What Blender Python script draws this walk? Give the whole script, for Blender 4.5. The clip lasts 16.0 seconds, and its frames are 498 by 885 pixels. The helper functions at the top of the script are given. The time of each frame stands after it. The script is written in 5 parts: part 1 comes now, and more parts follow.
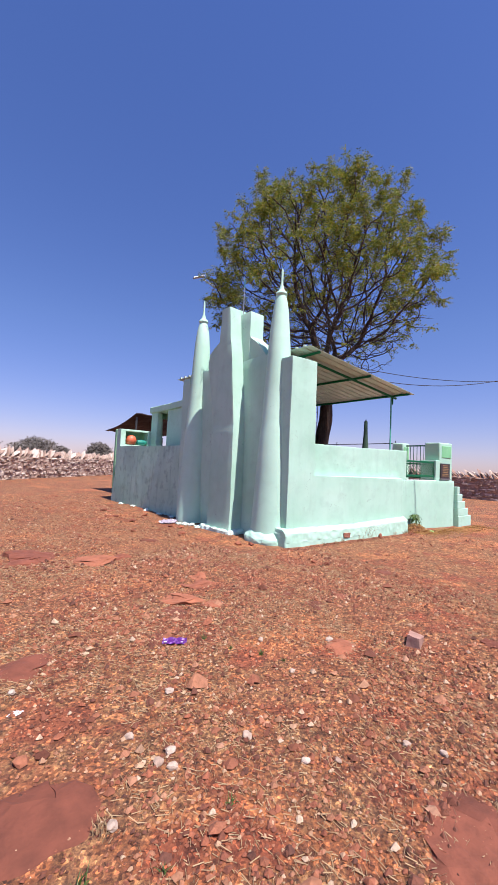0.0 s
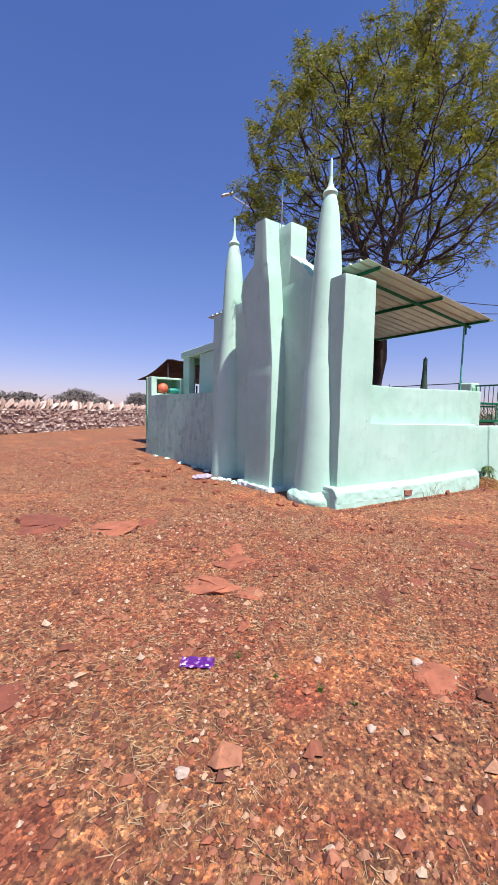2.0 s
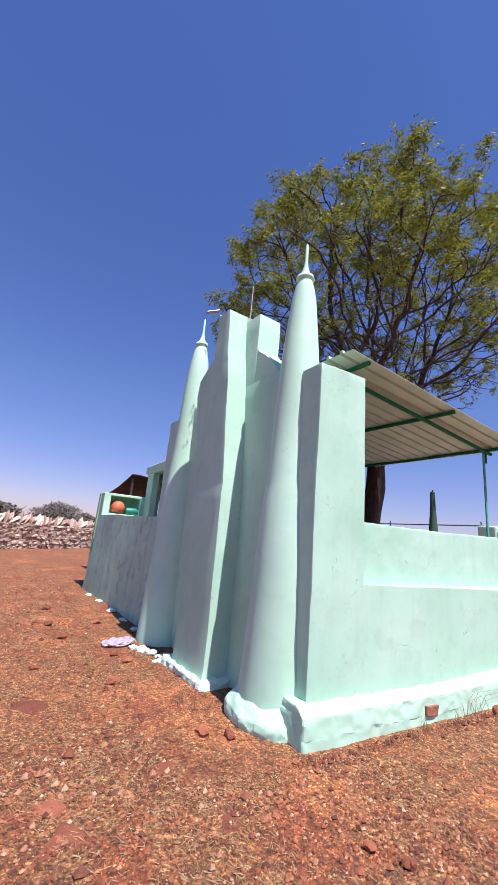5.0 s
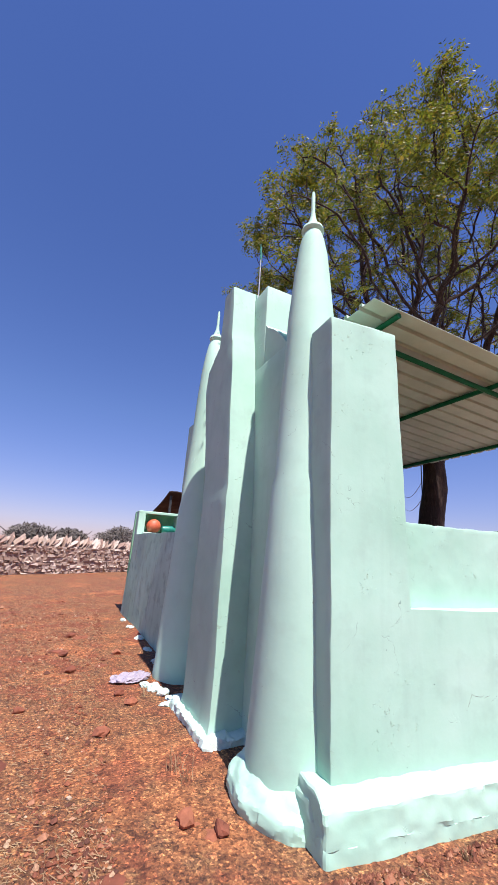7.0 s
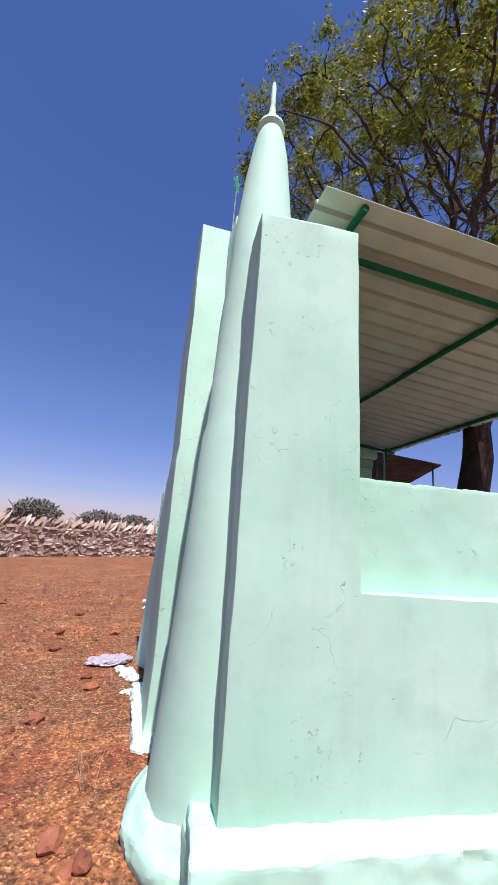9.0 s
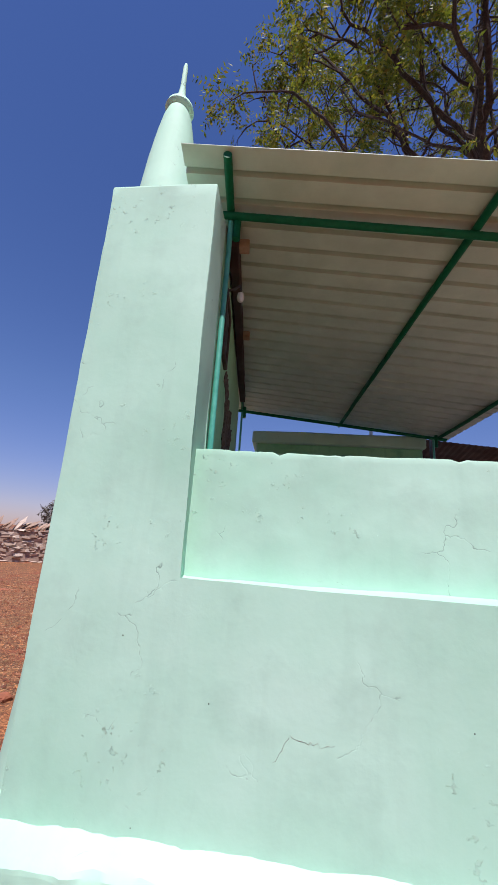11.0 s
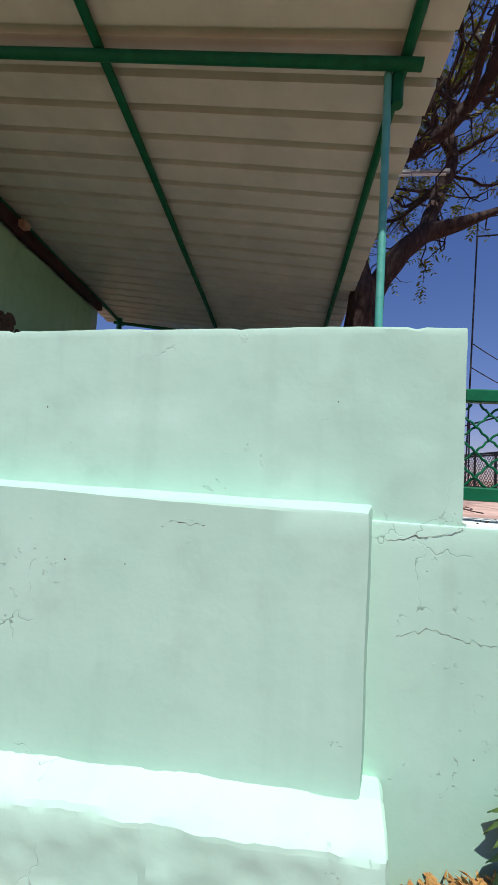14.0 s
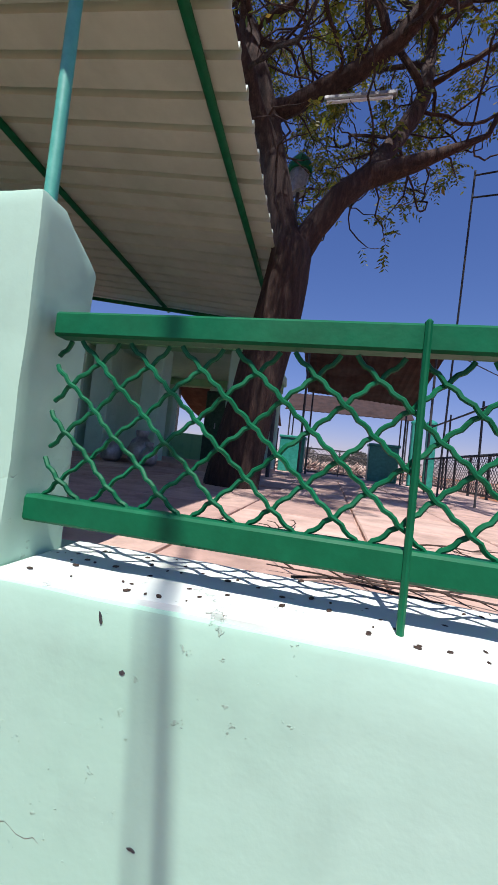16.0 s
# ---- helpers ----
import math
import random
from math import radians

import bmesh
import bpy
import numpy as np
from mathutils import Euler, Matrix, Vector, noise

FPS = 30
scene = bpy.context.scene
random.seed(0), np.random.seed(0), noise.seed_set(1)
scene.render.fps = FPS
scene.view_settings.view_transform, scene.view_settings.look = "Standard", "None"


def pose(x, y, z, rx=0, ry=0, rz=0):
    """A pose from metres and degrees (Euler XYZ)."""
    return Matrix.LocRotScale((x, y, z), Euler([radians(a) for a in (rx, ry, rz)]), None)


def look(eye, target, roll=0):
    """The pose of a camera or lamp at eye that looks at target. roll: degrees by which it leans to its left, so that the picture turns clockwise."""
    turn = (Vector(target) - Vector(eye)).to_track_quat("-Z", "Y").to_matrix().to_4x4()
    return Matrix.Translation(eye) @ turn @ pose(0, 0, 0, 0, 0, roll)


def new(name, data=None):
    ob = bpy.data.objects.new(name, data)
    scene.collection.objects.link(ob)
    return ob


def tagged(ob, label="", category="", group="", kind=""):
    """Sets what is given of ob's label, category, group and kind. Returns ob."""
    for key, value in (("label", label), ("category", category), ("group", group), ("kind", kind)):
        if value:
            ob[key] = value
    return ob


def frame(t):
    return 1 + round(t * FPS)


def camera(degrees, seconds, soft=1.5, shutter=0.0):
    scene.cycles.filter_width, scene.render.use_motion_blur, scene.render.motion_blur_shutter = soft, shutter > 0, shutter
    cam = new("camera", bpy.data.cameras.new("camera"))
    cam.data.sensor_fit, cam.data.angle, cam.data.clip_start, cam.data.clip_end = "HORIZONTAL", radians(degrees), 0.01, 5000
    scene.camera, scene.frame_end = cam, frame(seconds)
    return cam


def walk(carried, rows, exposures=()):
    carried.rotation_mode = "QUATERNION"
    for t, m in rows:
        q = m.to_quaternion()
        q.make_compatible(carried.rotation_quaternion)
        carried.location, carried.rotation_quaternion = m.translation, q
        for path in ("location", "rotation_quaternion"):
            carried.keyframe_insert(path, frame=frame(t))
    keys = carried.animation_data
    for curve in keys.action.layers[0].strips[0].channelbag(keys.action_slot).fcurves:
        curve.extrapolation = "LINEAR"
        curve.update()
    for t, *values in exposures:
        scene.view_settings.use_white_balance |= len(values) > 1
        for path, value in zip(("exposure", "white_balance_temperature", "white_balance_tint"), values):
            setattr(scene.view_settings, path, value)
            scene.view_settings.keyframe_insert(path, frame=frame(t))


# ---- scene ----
import collections

cam = camera(65.9, 16.0)
PATH = [
    (0, (0.451, -0.35, 1.449), (1.62, 1.269, 1.561), 2.6),
    (0.5, (0.588, -0.16, 1.425), (1.751, 1.465, 1.508), 2.5),
    (1, (0.736, 0.056, 1.464), (1.856, 1.713, 1.485), 2.1),
    (1.5, (0.87, 0.311, 1.458), (1.925, 2.009, 1.387), 1.8),
    (2, (1.047, 0.568, 1.459), (2.052, 2.288, 1.291), 1.3),
    (2.5, (1.302, 0.801, 1.449), (2.245, 2.554, 1.249), 2.3),
    (3, (1.613, 1.061, 1.541), (2.549, 2.824, 1.663), 4.4),
    (3.5, (1.935, 1.346, 1.586), (2.951, 3.065, 1.698), 4.8),
    (4, (2.239, 1.58, 1.607), (3.281, 3.26, 1.908), 3.0),
    (4.5, (2.522, 1.792, 1.648), (3.518, 3.481, 2.043), 4.0),
    (5, (2.741, 1.992, 1.651), (3.689, 3.688, 2.124), 5.2),
    (5.2, (2.831, 2.073, 1.652), (3.759, 3.77, 2.161), 4.7),
    (7.3, (3.811, 2.64, 1.605), (4.441, 4.459, 2.149), 3.5),
    (7.5, (3.926, 2.699, 1.604), (4.538, 4.531, 2.124), 3.4),
    (8, (4.209, 2.782, 1.563), (4.743, 4.643, 2.066), 2.8),
    (8.5, (4.503, 2.858, 1.559), (4.946, 4.744, 2.056), 3.4),
    (9, (4.815, 2.945, 1.533), (5.166, 4.857, 2.004), 4.2),
    (9.5, (5.18, 3.035, 1.549), (5.44, 4.968, 1.991), 4.7),
    (9.7, (5.312, 3.036, 1.537), (5.532, 4.977, 1.969), 4.8),
    (11.8, (6.857, 3.155, 1.46), (6.296, 5.006, 1.969), 4.9),
    (12, (6.984, 3.162, 1.483), (6.356, 4.995, 1.979), 5.1),
    (12.5, (7.344, 3.241, 1.434), (6.7, 5.099, 1.799), 3.9),
    (13, (7.786, 3.378, 1.473), (7.285, 5.302, 1.692), 2.8),
    (13.5, (8.18, 3.464, 1.424), (7.791, 5.419, 1.585), 2.6),
    (14, (8.546, 3.576, 1.396), (8.275, 5.554, 1.521), 3.4),
    (14.5, (8.917, 3.775, 1.429), (8.777, 5.77, 1.483), 4.1),
    (15, (9.248, 3.977, 1.432), (9.079, 5.969, 1.468), 5.4),
    (15.5, (9.493, 4.191, 1.466), (9.192, 6.168, 1.524), 6.2),
    (15.6, (9.52, 4.227, 1.46), (9.207, 6.202, 1.528), 6.3),
    (16, (9.685, 4.429, 1.49), (9.264, 6.383, 1.559), 6.3),
]
walk(cam, [(t, look(eye, target, roll)) for t, eye, target, roll in PATH],
     [(0.0, 0.66, 6250, 19), (5.0, 0.64, 6250, 19), (9.0, 0.5, 6250, 18), (11.8, 0.20, 6250, 16), (13.5, 0.10, 6250, 15), (16.0, 0.37, 6250, 16)])

# ---- light ----
SUN_TO = Vector((0.046, -0.449, 0.891)).normalized()
world = bpy.data.worlds.new("sky")
scene.world = world
world.use_nodes = True
wn = world.node_tree
sky = wn.nodes.new("ShaderNodeTexSky")
sky.sky_type, sky.sun_disc = "NISHITA", False
sky.sun_elevation = math.asin(SUN_TO.z)
sky.sun_rotation = math.atan2(SUN_TO.x, SUN_TO.y)
sky.air_density, sky.dust_density, sky.ozone_density, sky.altitude = 1.25, 0.15, 3.0, 300
vivid = wn.nodes.new("ShaderNodeHueSaturation")
vivid.inputs["Hue"].default_value, vivid.inputs["Saturation"].default_value = 0.509, 1.25
cast = wn.nodes.new("ShaderNodeMix")
cast.data_type, cast.blend_type = "RGBA", "MULTIPLY"
cast.inputs[0].default_value, cast.inputs[7].default_value = 1.0, (0.92, 0.90, 1.07, 1)
wn.links.new(sky.outputs[0], cast.inputs[6])
soften = wn.nodes.new("ShaderNodeGamma")
soften.inputs["Gamma"].default_value = 0.82
wn.links.new(cast.outputs[2], soften.inputs["Color"])
wn.links.new(soften.outputs[0], vivid.inputs["Color"])
height = wn.nodes.new("ShaderNodeSeparateXYZ")      # a lilac dust haze towards the horizon
wn.links.new(wn.nodes.new("ShaderNodeTexCoord").outputs["Generated"], height.inputs[0])
dust = wn.nodes.new("ShaderNodeValToRGB")
dust.color_ramp.elements[0].color, dust.color_ramp.elements[1].color = (0.82, 0.77, 1.0, 1), (1, 1, 1, 1)
dust.color_ramp.elements[0].position, dust.color_ramp.elements[1].position = 0.0, 0.32
wn.links.new(height.outputs[2], dust.inputs[0])
haze = wn.nodes.new("ShaderNodeMix")
haze.data_type, haze.blend_type = "RGBA", "MULTIPLY"
haze.inputs[0].default_value = 1.0
wn.links.new(vivid.outputs[0], haze.inputs[6])
wn.links.new(dust.outputs[0], haze.inputs[7])
wn.links.new(haze.outputs[2], wn.nodes["Background"].inputs[0])
wn.nodes["Background"].inputs[1].default_value = 0.104
sun = new("sun", bpy.data.lights.new("sun", "SUN"))
sun.data.energy, sun.data.angle, sun.data.color = 5.0, radians(0.53), (1.0, 0.95, 0.87)
sun.matrix_world = look(SUN_TO * 40, (0, 0, 0))


# ---- materials ----
def material(name, rough=0.8, metal=0.0):
    m = bpy.data.materials.new(name)
    m.use_nodes = True
    b = m.node_tree.nodes["Principled BSDF"]
    b.inputs["Roughness"].default_value, b.inputs["Metallic"].default_value = rough, metal
    return m, m.node_tree, b


def node(nt, kind, **values):
    n = nt.nodes.new(kind)
    for key, value in values.items():
        n.inputs[key].default_value = value
    return n


def coords(nt):
    return nt.nodes.new("ShaderNodeTexCoord").outputs["Object"]


def place(nt):
    return nt.nodes.new("ShaderNodeNewGeometry").outputs["Position"]


def noise_tex(nt, vec, scale, detail=4.0, rough=0.55):
    n = node(nt, "ShaderNodeTexNoise", Scale=scale, Detail=detail, Roughness=rough)
    nt.links.new(vec, n.inputs["Vector"])
    return n.outputs["Fac"]


def ramp(nt, fac, stops):
    r = nt.nodes.new("ShaderNodeValToRGB")
    el = r.color_ramp.elements
    while len(el) < len(stops):
        el.new(0.5)
    for e, (p, c) in zip(el, stops):
        e.position, e.color = p, (*c, 1)
    nt.links.new(fac, r.inputs[0])
    return r.outputs[0]


def mix(nt, fac, a, b, mode="MIX"):
    m = nt.nodes.new("ShaderNodeMix")
    m.data_type, m.blend_type = "RGBA", mode
    for sock, v in ((m.inputs[0], fac), (m.inputs[6], a), (m.inputs[7], b)):
        if isinstance(v, (int, float)):
            sock.default_value = v
        elif isinstance(v, tuple):
            sock.default_value = (*v, 1)
        else:
            nt.links.new(v, sock)
    return m.outputs[2]


def bump(nt, b, height, strength, dist, after=None):
    n = node(nt, "ShaderNodeBump", Strength=strength, Distance=dist)
    nt.links.new(height, n.inputs["Height"])
    if after is not None:
        nt.links.new(after, n.inputs["Normal"])
    nt.links.new(n.outputs[0], b.inputs["Normal"])
    return n.outputs[0]


def plaster(name, base, pale, stain, grime=0.35):
    """Hand-trowelled painted plaster with patches, grime, hairline cracks and flaked spots."""
    m, nt, b = material(name, 0.75)
    v = place(nt)
    big = noise_tex(nt, v, 0.95, 5, 0.6)
    mid = noise_tex(nt, v, 5, 5)
    fine = noise_tex(nt, v, 60, 3)
    col = ramp(nt, big, [(0.3, base), (0.72, pale)])
    spots = ramp(nt, mid, [(0.53, (0, 0, 0)), (0.74, (grime, grime, grime))])
    col = mix(nt, spots, col, stain)
    chips = ramp(nt, noise_tex(nt, v, 23, 5, 0.7), [(0.625, (0, 0, 0)), (0.64, (1, 1, 1))])
    where = ramp(nt, noise_tex(nt, v, 1.7, 3), [(0.56, (0, 0, 0)), (0.66, (1, 1, 1))])
    chips = mix(nt, 1.0, chips, where, "MULTIPLY")
    col = mix(nt, mix(nt, 1.0, chips, (0.55, 0.55, 0.55), "MULTIPLY"), col, (0.33, 0.44, 0.35))
    pit = node(nt, "ShaderNodeTexVoronoi", Scale=5.0)
    nt.links.new(v, pit.inputs["Vector"])
    pits = ramp(nt, pit.outputs["Distance"], [(0.012, (1, 1, 1)), (0.020, (0, 0, 0))])
    col = mix(nt, pits, col, (0.05, 0.06, 0.045))
    drip = nt.nodes.new("ShaderNodeMapping")
    drip.inputs["Scale"].default_value = (5, 5, 0.5)
    nt.links.new(v, drip.inputs["Vector"])
    runs = ramp(nt, noise_tex(nt, drip.outputs[0], 1.6, 4), [(0.55, (0, 0, 0)), (0.75, (grime * 0.6,) * 3)])
    col = mix(nt, runs, col, stain)
    n0 = bump(nt, b, chips, 0.7, 0.010)
    n1 = bump(nt, b, mid, 0.25, 0.012, n0)
    n2 = bump(nt, b, fine, 0.15, 0.002, n1)
    cr = node(nt, "ShaderNodeTexVoronoi", Scale=2.1)
    cr.feature = "DISTANCE_TO_EDGE"
    warp = node(nt, "ShaderNodeVectorMath")
    warp.operation = "ADD"
    nz = node(nt, "ShaderNodeTexNoise", Scale=4.0, Detail=4.0)
    nt.links.new(v, nz.inputs["Vector"])
    nt.links.new(v, warp.inputs[0])
    sc = nt.nodes.new("ShaderNodeVectorMath")
    sc.operation = "SCALE"
    sc.inputs["Scale"].default_value = 0.35
    nt.links.new(nz.outputs["Color"], sc.inputs[0])
    nt.links.new(sc.outputs[0], warp.inputs[1])
    nt.links.new(warp.outputs[0], cr.inputs["Vector"])
    crack = ramp(nt, cr.outputs["Distance"], [(0.0, (0, 0, 0)), (0.006, (1, 1, 1))])
    gate = ramp(nt, noise_tex(nt, v, 1.9, 3), [(0.57, (1, 1, 1)), (0.63, (0, 0, 0))])
    crack2 = mix(nt, 1.0, crack, gate, "LIGHTEN")
    bump(nt, b, crack2, 0.22, 0.003, n2)
    thin = ramp(nt, cr.outputs["Distance"], [(0.0, (0.45, 0.45, 0.45)), (0.0028, (1, 1, 1))])
    broken = ramp(nt, noise_tex(nt, v, 14, 3), [(0.45, (0, 0, 0)), (0.55, (1, 1, 1))])
    dark = mix(nt, 1.0, mix(nt, 1.0, thin, gate, "LIGHTEN"), broken, "LIGHTEN")
    nt.links.new(mix(nt, 1.0, col, dark, "MULTIPLY"), b.inputs["Base Color"])
    return m


def crumbling(name):
    """Flaking lime wash over coarse, crumbling mortar, with bare and grimy spots."""
    m, nt, b = material(name, 0.9)
    v = place(nt)
    big, mid, coarse, fine = noise_tex(nt, v, 3, 5, 0.6), noise_tex(nt, v, 11, 6, 0.7), noise_tex(nt, v, 32, 5, 0.7), noise_tex(nt, v, 110, 3, 0.6)
    col = ramp(nt, big, [(0.35, (0.50, 0.68, 0.57)), (0.65, (0.68, 0.80, 0.71))])
    bare = ramp(nt, mid, [(0.66, (0, 0, 0)), (0.71, (0.8, 0.8, 0.8))])
    col = mix(nt, bare, col, ramp(nt, coarse, [(0.35, (0.16, 0.085, 0.055)), (0.65, (0.38, 0.33, 0.25))]))
    pock = ramp(nt, coarse, [(0.27, (1, 1, 1)), (0.33, (0, 0, 0))])
    col = mix(nt, pock, col, (0.16, 0.15, 0.11))
    nt.links.new(col, b.inputs["Base Color"])
    n1 = bump(nt, b, mid, 0.5, 0.016)
    n2 = bump(nt, b, coarse, 0.6, 0.009, n1)
    bump(nt, b, fine, 0.4, 0.003, n2)
    return m


MINT = plaster("mint_plaster", (0.34, 0.585, 0.44), (0.465, 0.69, 0.56), (0.30, 0.46, 0.37))
# paler copy of the mint paint, with the bleaching of full sun in its colour
SUNLIT_MINT = plaster("sunlit_mint_plaster", (0.40, 0.66, 0.50), (0.51, 0.75, 0.60), (0.36, 0.52, 0.42), 0.3)
LIMEWASH = plaster("white_limewash", (0.66, 0.74, 0.66), (0.78, 0.82, 0.76), (0.45, 0.42, 0.34), 0.3)
LIME = crumbling("lime_plaster")
# the low wall's stains, on mint darkened to deepen its shaded face
STAINED_SHADED_MINT = plaster("stained_shaded_mint_plaster", (0.28, 0.50, 0.37), (0.44, 0.67, 0.54), (0.17, 0.30, 0.22), 0.75)
GREEN_WALL = plaster("green_plaster", (0.18, 0.50, 0.24), (0.29, 0.58, 0.33), (0.10, 0.28, 0.15), 0.5)

PALE_GREEN = plaster("faded_green_plaster", (0.26, 0.57, 0.32), (0.36, 0.64, 0.41), (0.20, 0.42, 0.25), 0.5)


def painted(name, dark, light, rough=0.45, metal=0.0, scale=18):
    m, nt, b = material(name, rough, metal)
    v = place(nt)
    col = ramp(nt, noise_tex(nt, v, scale, 5, 0.65), [(0.3, dark), (0.7, light)])
    nt.links.new(col, b.inputs["Base Color"])
    r = ramp(nt, noise_tex(nt, v, scale * 0.4, 3), [(0.3, (rough * 0.75,) * 3), (0.7, (min(1, rough * 1.3),) * 3)])
    nt.links.new(r, b.inputs["Roughness"])
    bump(nt, b, noise_tex(nt, v, scale * 5, 2), 0.2, 0.002)
    return m


GREEN_PAINT = painted("green_gloss_paint", (0.0015, 0.095, 0.038), (0.003, 0.135, 0.056), 0.5)
GREEN_PAINT.node_tree.nodes["Principled BSDF"].inputs["Specular IOR Level"].default_value = 0.2
TEAL_PAINT = painted("teal_pipe_paint", (0.06, 0.34, 0.26), (0.11, 0.46, 0.36), 0.45)
SHEET = painted("galvanised_sheet", (0.43, 0.53, 0.45), (0.55, 0.65, 0.56), 0.5, 0.0, 3)
# rust brown taken near black: the shade of the undersides is in the colour
RUSTY_SHADED = painted("rusty_shaded_sheet", (0.018, 0.009, 0.008), (0.05, 0.024, 0.018), 0.85, 0.0, 5)
IRON = painted("dark_iron", (0.02, 0.025, 0.03), (0.06, 0.06, 0.06), 0.6)
WHITE = painted("white_enamel", (0.6, 0.62, 0.62), (0.78, 0.79, 0.78), 0.5)
STEEL = painted("grey_steel", (0.22, 0.23, 0.23), (0.42, 0.42, 0.42), 0.4, 0.7)
CABLE = painted("black_cable", (0.012, 0.012, 0.012), (0.03, 0.03, 0.03), 0.6)
PURPLE = painted("purple_foil", (0.06, 0.008, 0.12), (0.14, 0.02, 0.24), 0.35, 0.1, 90)
DRY_LEAF = painted("fallen_dry_leaves", (0.20, 0.09, 0.025), (0.46, 0.26, 0.07), 0.8, 0.0, 30)
BAG = painted("clear_plastic", (0.30, 0.25, 0.30), (0.46, 0.42, 0.48), 0.2)
ORANGE = painted("orange_clay", (0.50, 0.09, 0.04), (0.66, 0.16, 0.07), 0.5)
TEAL = painted("teal_plastic", (0.01, 0.17, 0.13), (0.03, 0.28, 0.22), 0.4)
WOOD = painted("dark_wood", (0.02, 0.012, 0.008), (0.06, 0.035, 0.022), 0.6)
BRICK = painted("old_brick", (0.20, 0.07, 0.04), (0.36, 0.16, 0.10), 0.9)
MASONRY = painted("bare_masonry", (0.06, 0.04, 0.032), (0.17, 0.11, 0.085), 0.95, 0.0, 30)
PLAQUE = painted("dark_stone_plaque", (0.02, 0.012, 0.012), (0.05, 0.03, 0.028), 0.35)
CLOTH = painted("faded_green_cloth", (0.015, 0.05, 0.03), (0.05, 0.10, 0.06), 0.9)
GOLD = painted("faded_gold_lettering", (0.28, 0.18, 0.07), (0.42, 0.28, 0.11), 0.5)


def bark_material():
    m, nt, b = material("neem_bark", 0.95)
    v = place(nt)
    mp = nt.nodes.new("ShaderNodeMapping")
    mp.inputs["Scale"].default_value = (1, 1, 0.22)
    nt.links.new(v, mp.inputs["Vector"])
    f = noise_tex(nt, mp.outputs[0], 26, 6, 0.7)
    col = ramp(nt, f, [(0.3, (0.010, 0.006, 0.005)), (0.55, (0.045, 0.025, 0.018)), (0.75, (0.095, 0.06, 0.046))])
    nt.links.new(col, b.inputs["Base Color"])
    bump(nt, b, f, 0.9, 0.03)
    return m


def leaf_material():
    m, nt, b = material("neem_leaves", 0.5)
    g = nt.nodes.new("ShaderNodeNewGeometry")
    col = ramp(nt, g.outputs["Random Per Island"], [(0.0, (0.06, 0.095, 0.012)), (0.45, (0.145, 0.175, 0.016)), (0.85, (0.25, 0.24, 0.02)), (1.0, (0.29, 0.20, 0.03))])
    nt.links.new(col, b.inputs["Base Color"])
    tr = nt.nodes.new("ShaderNodeBsdfTranslucent")
    nt.links.new(col, tr.inputs["Color"])
    ms = nt.nodes.new("ShaderNodeMixShader")
    ms.inputs[0].default_value = 0.5
    nt.links.new(b.outputs[0], ms.inputs[1])
    nt.links.new(tr.outputs[0], ms.inputs[2])
    nt.links.new(ms.outputs[0], nt.nodes["Material Output"].inputs[0])
    return m


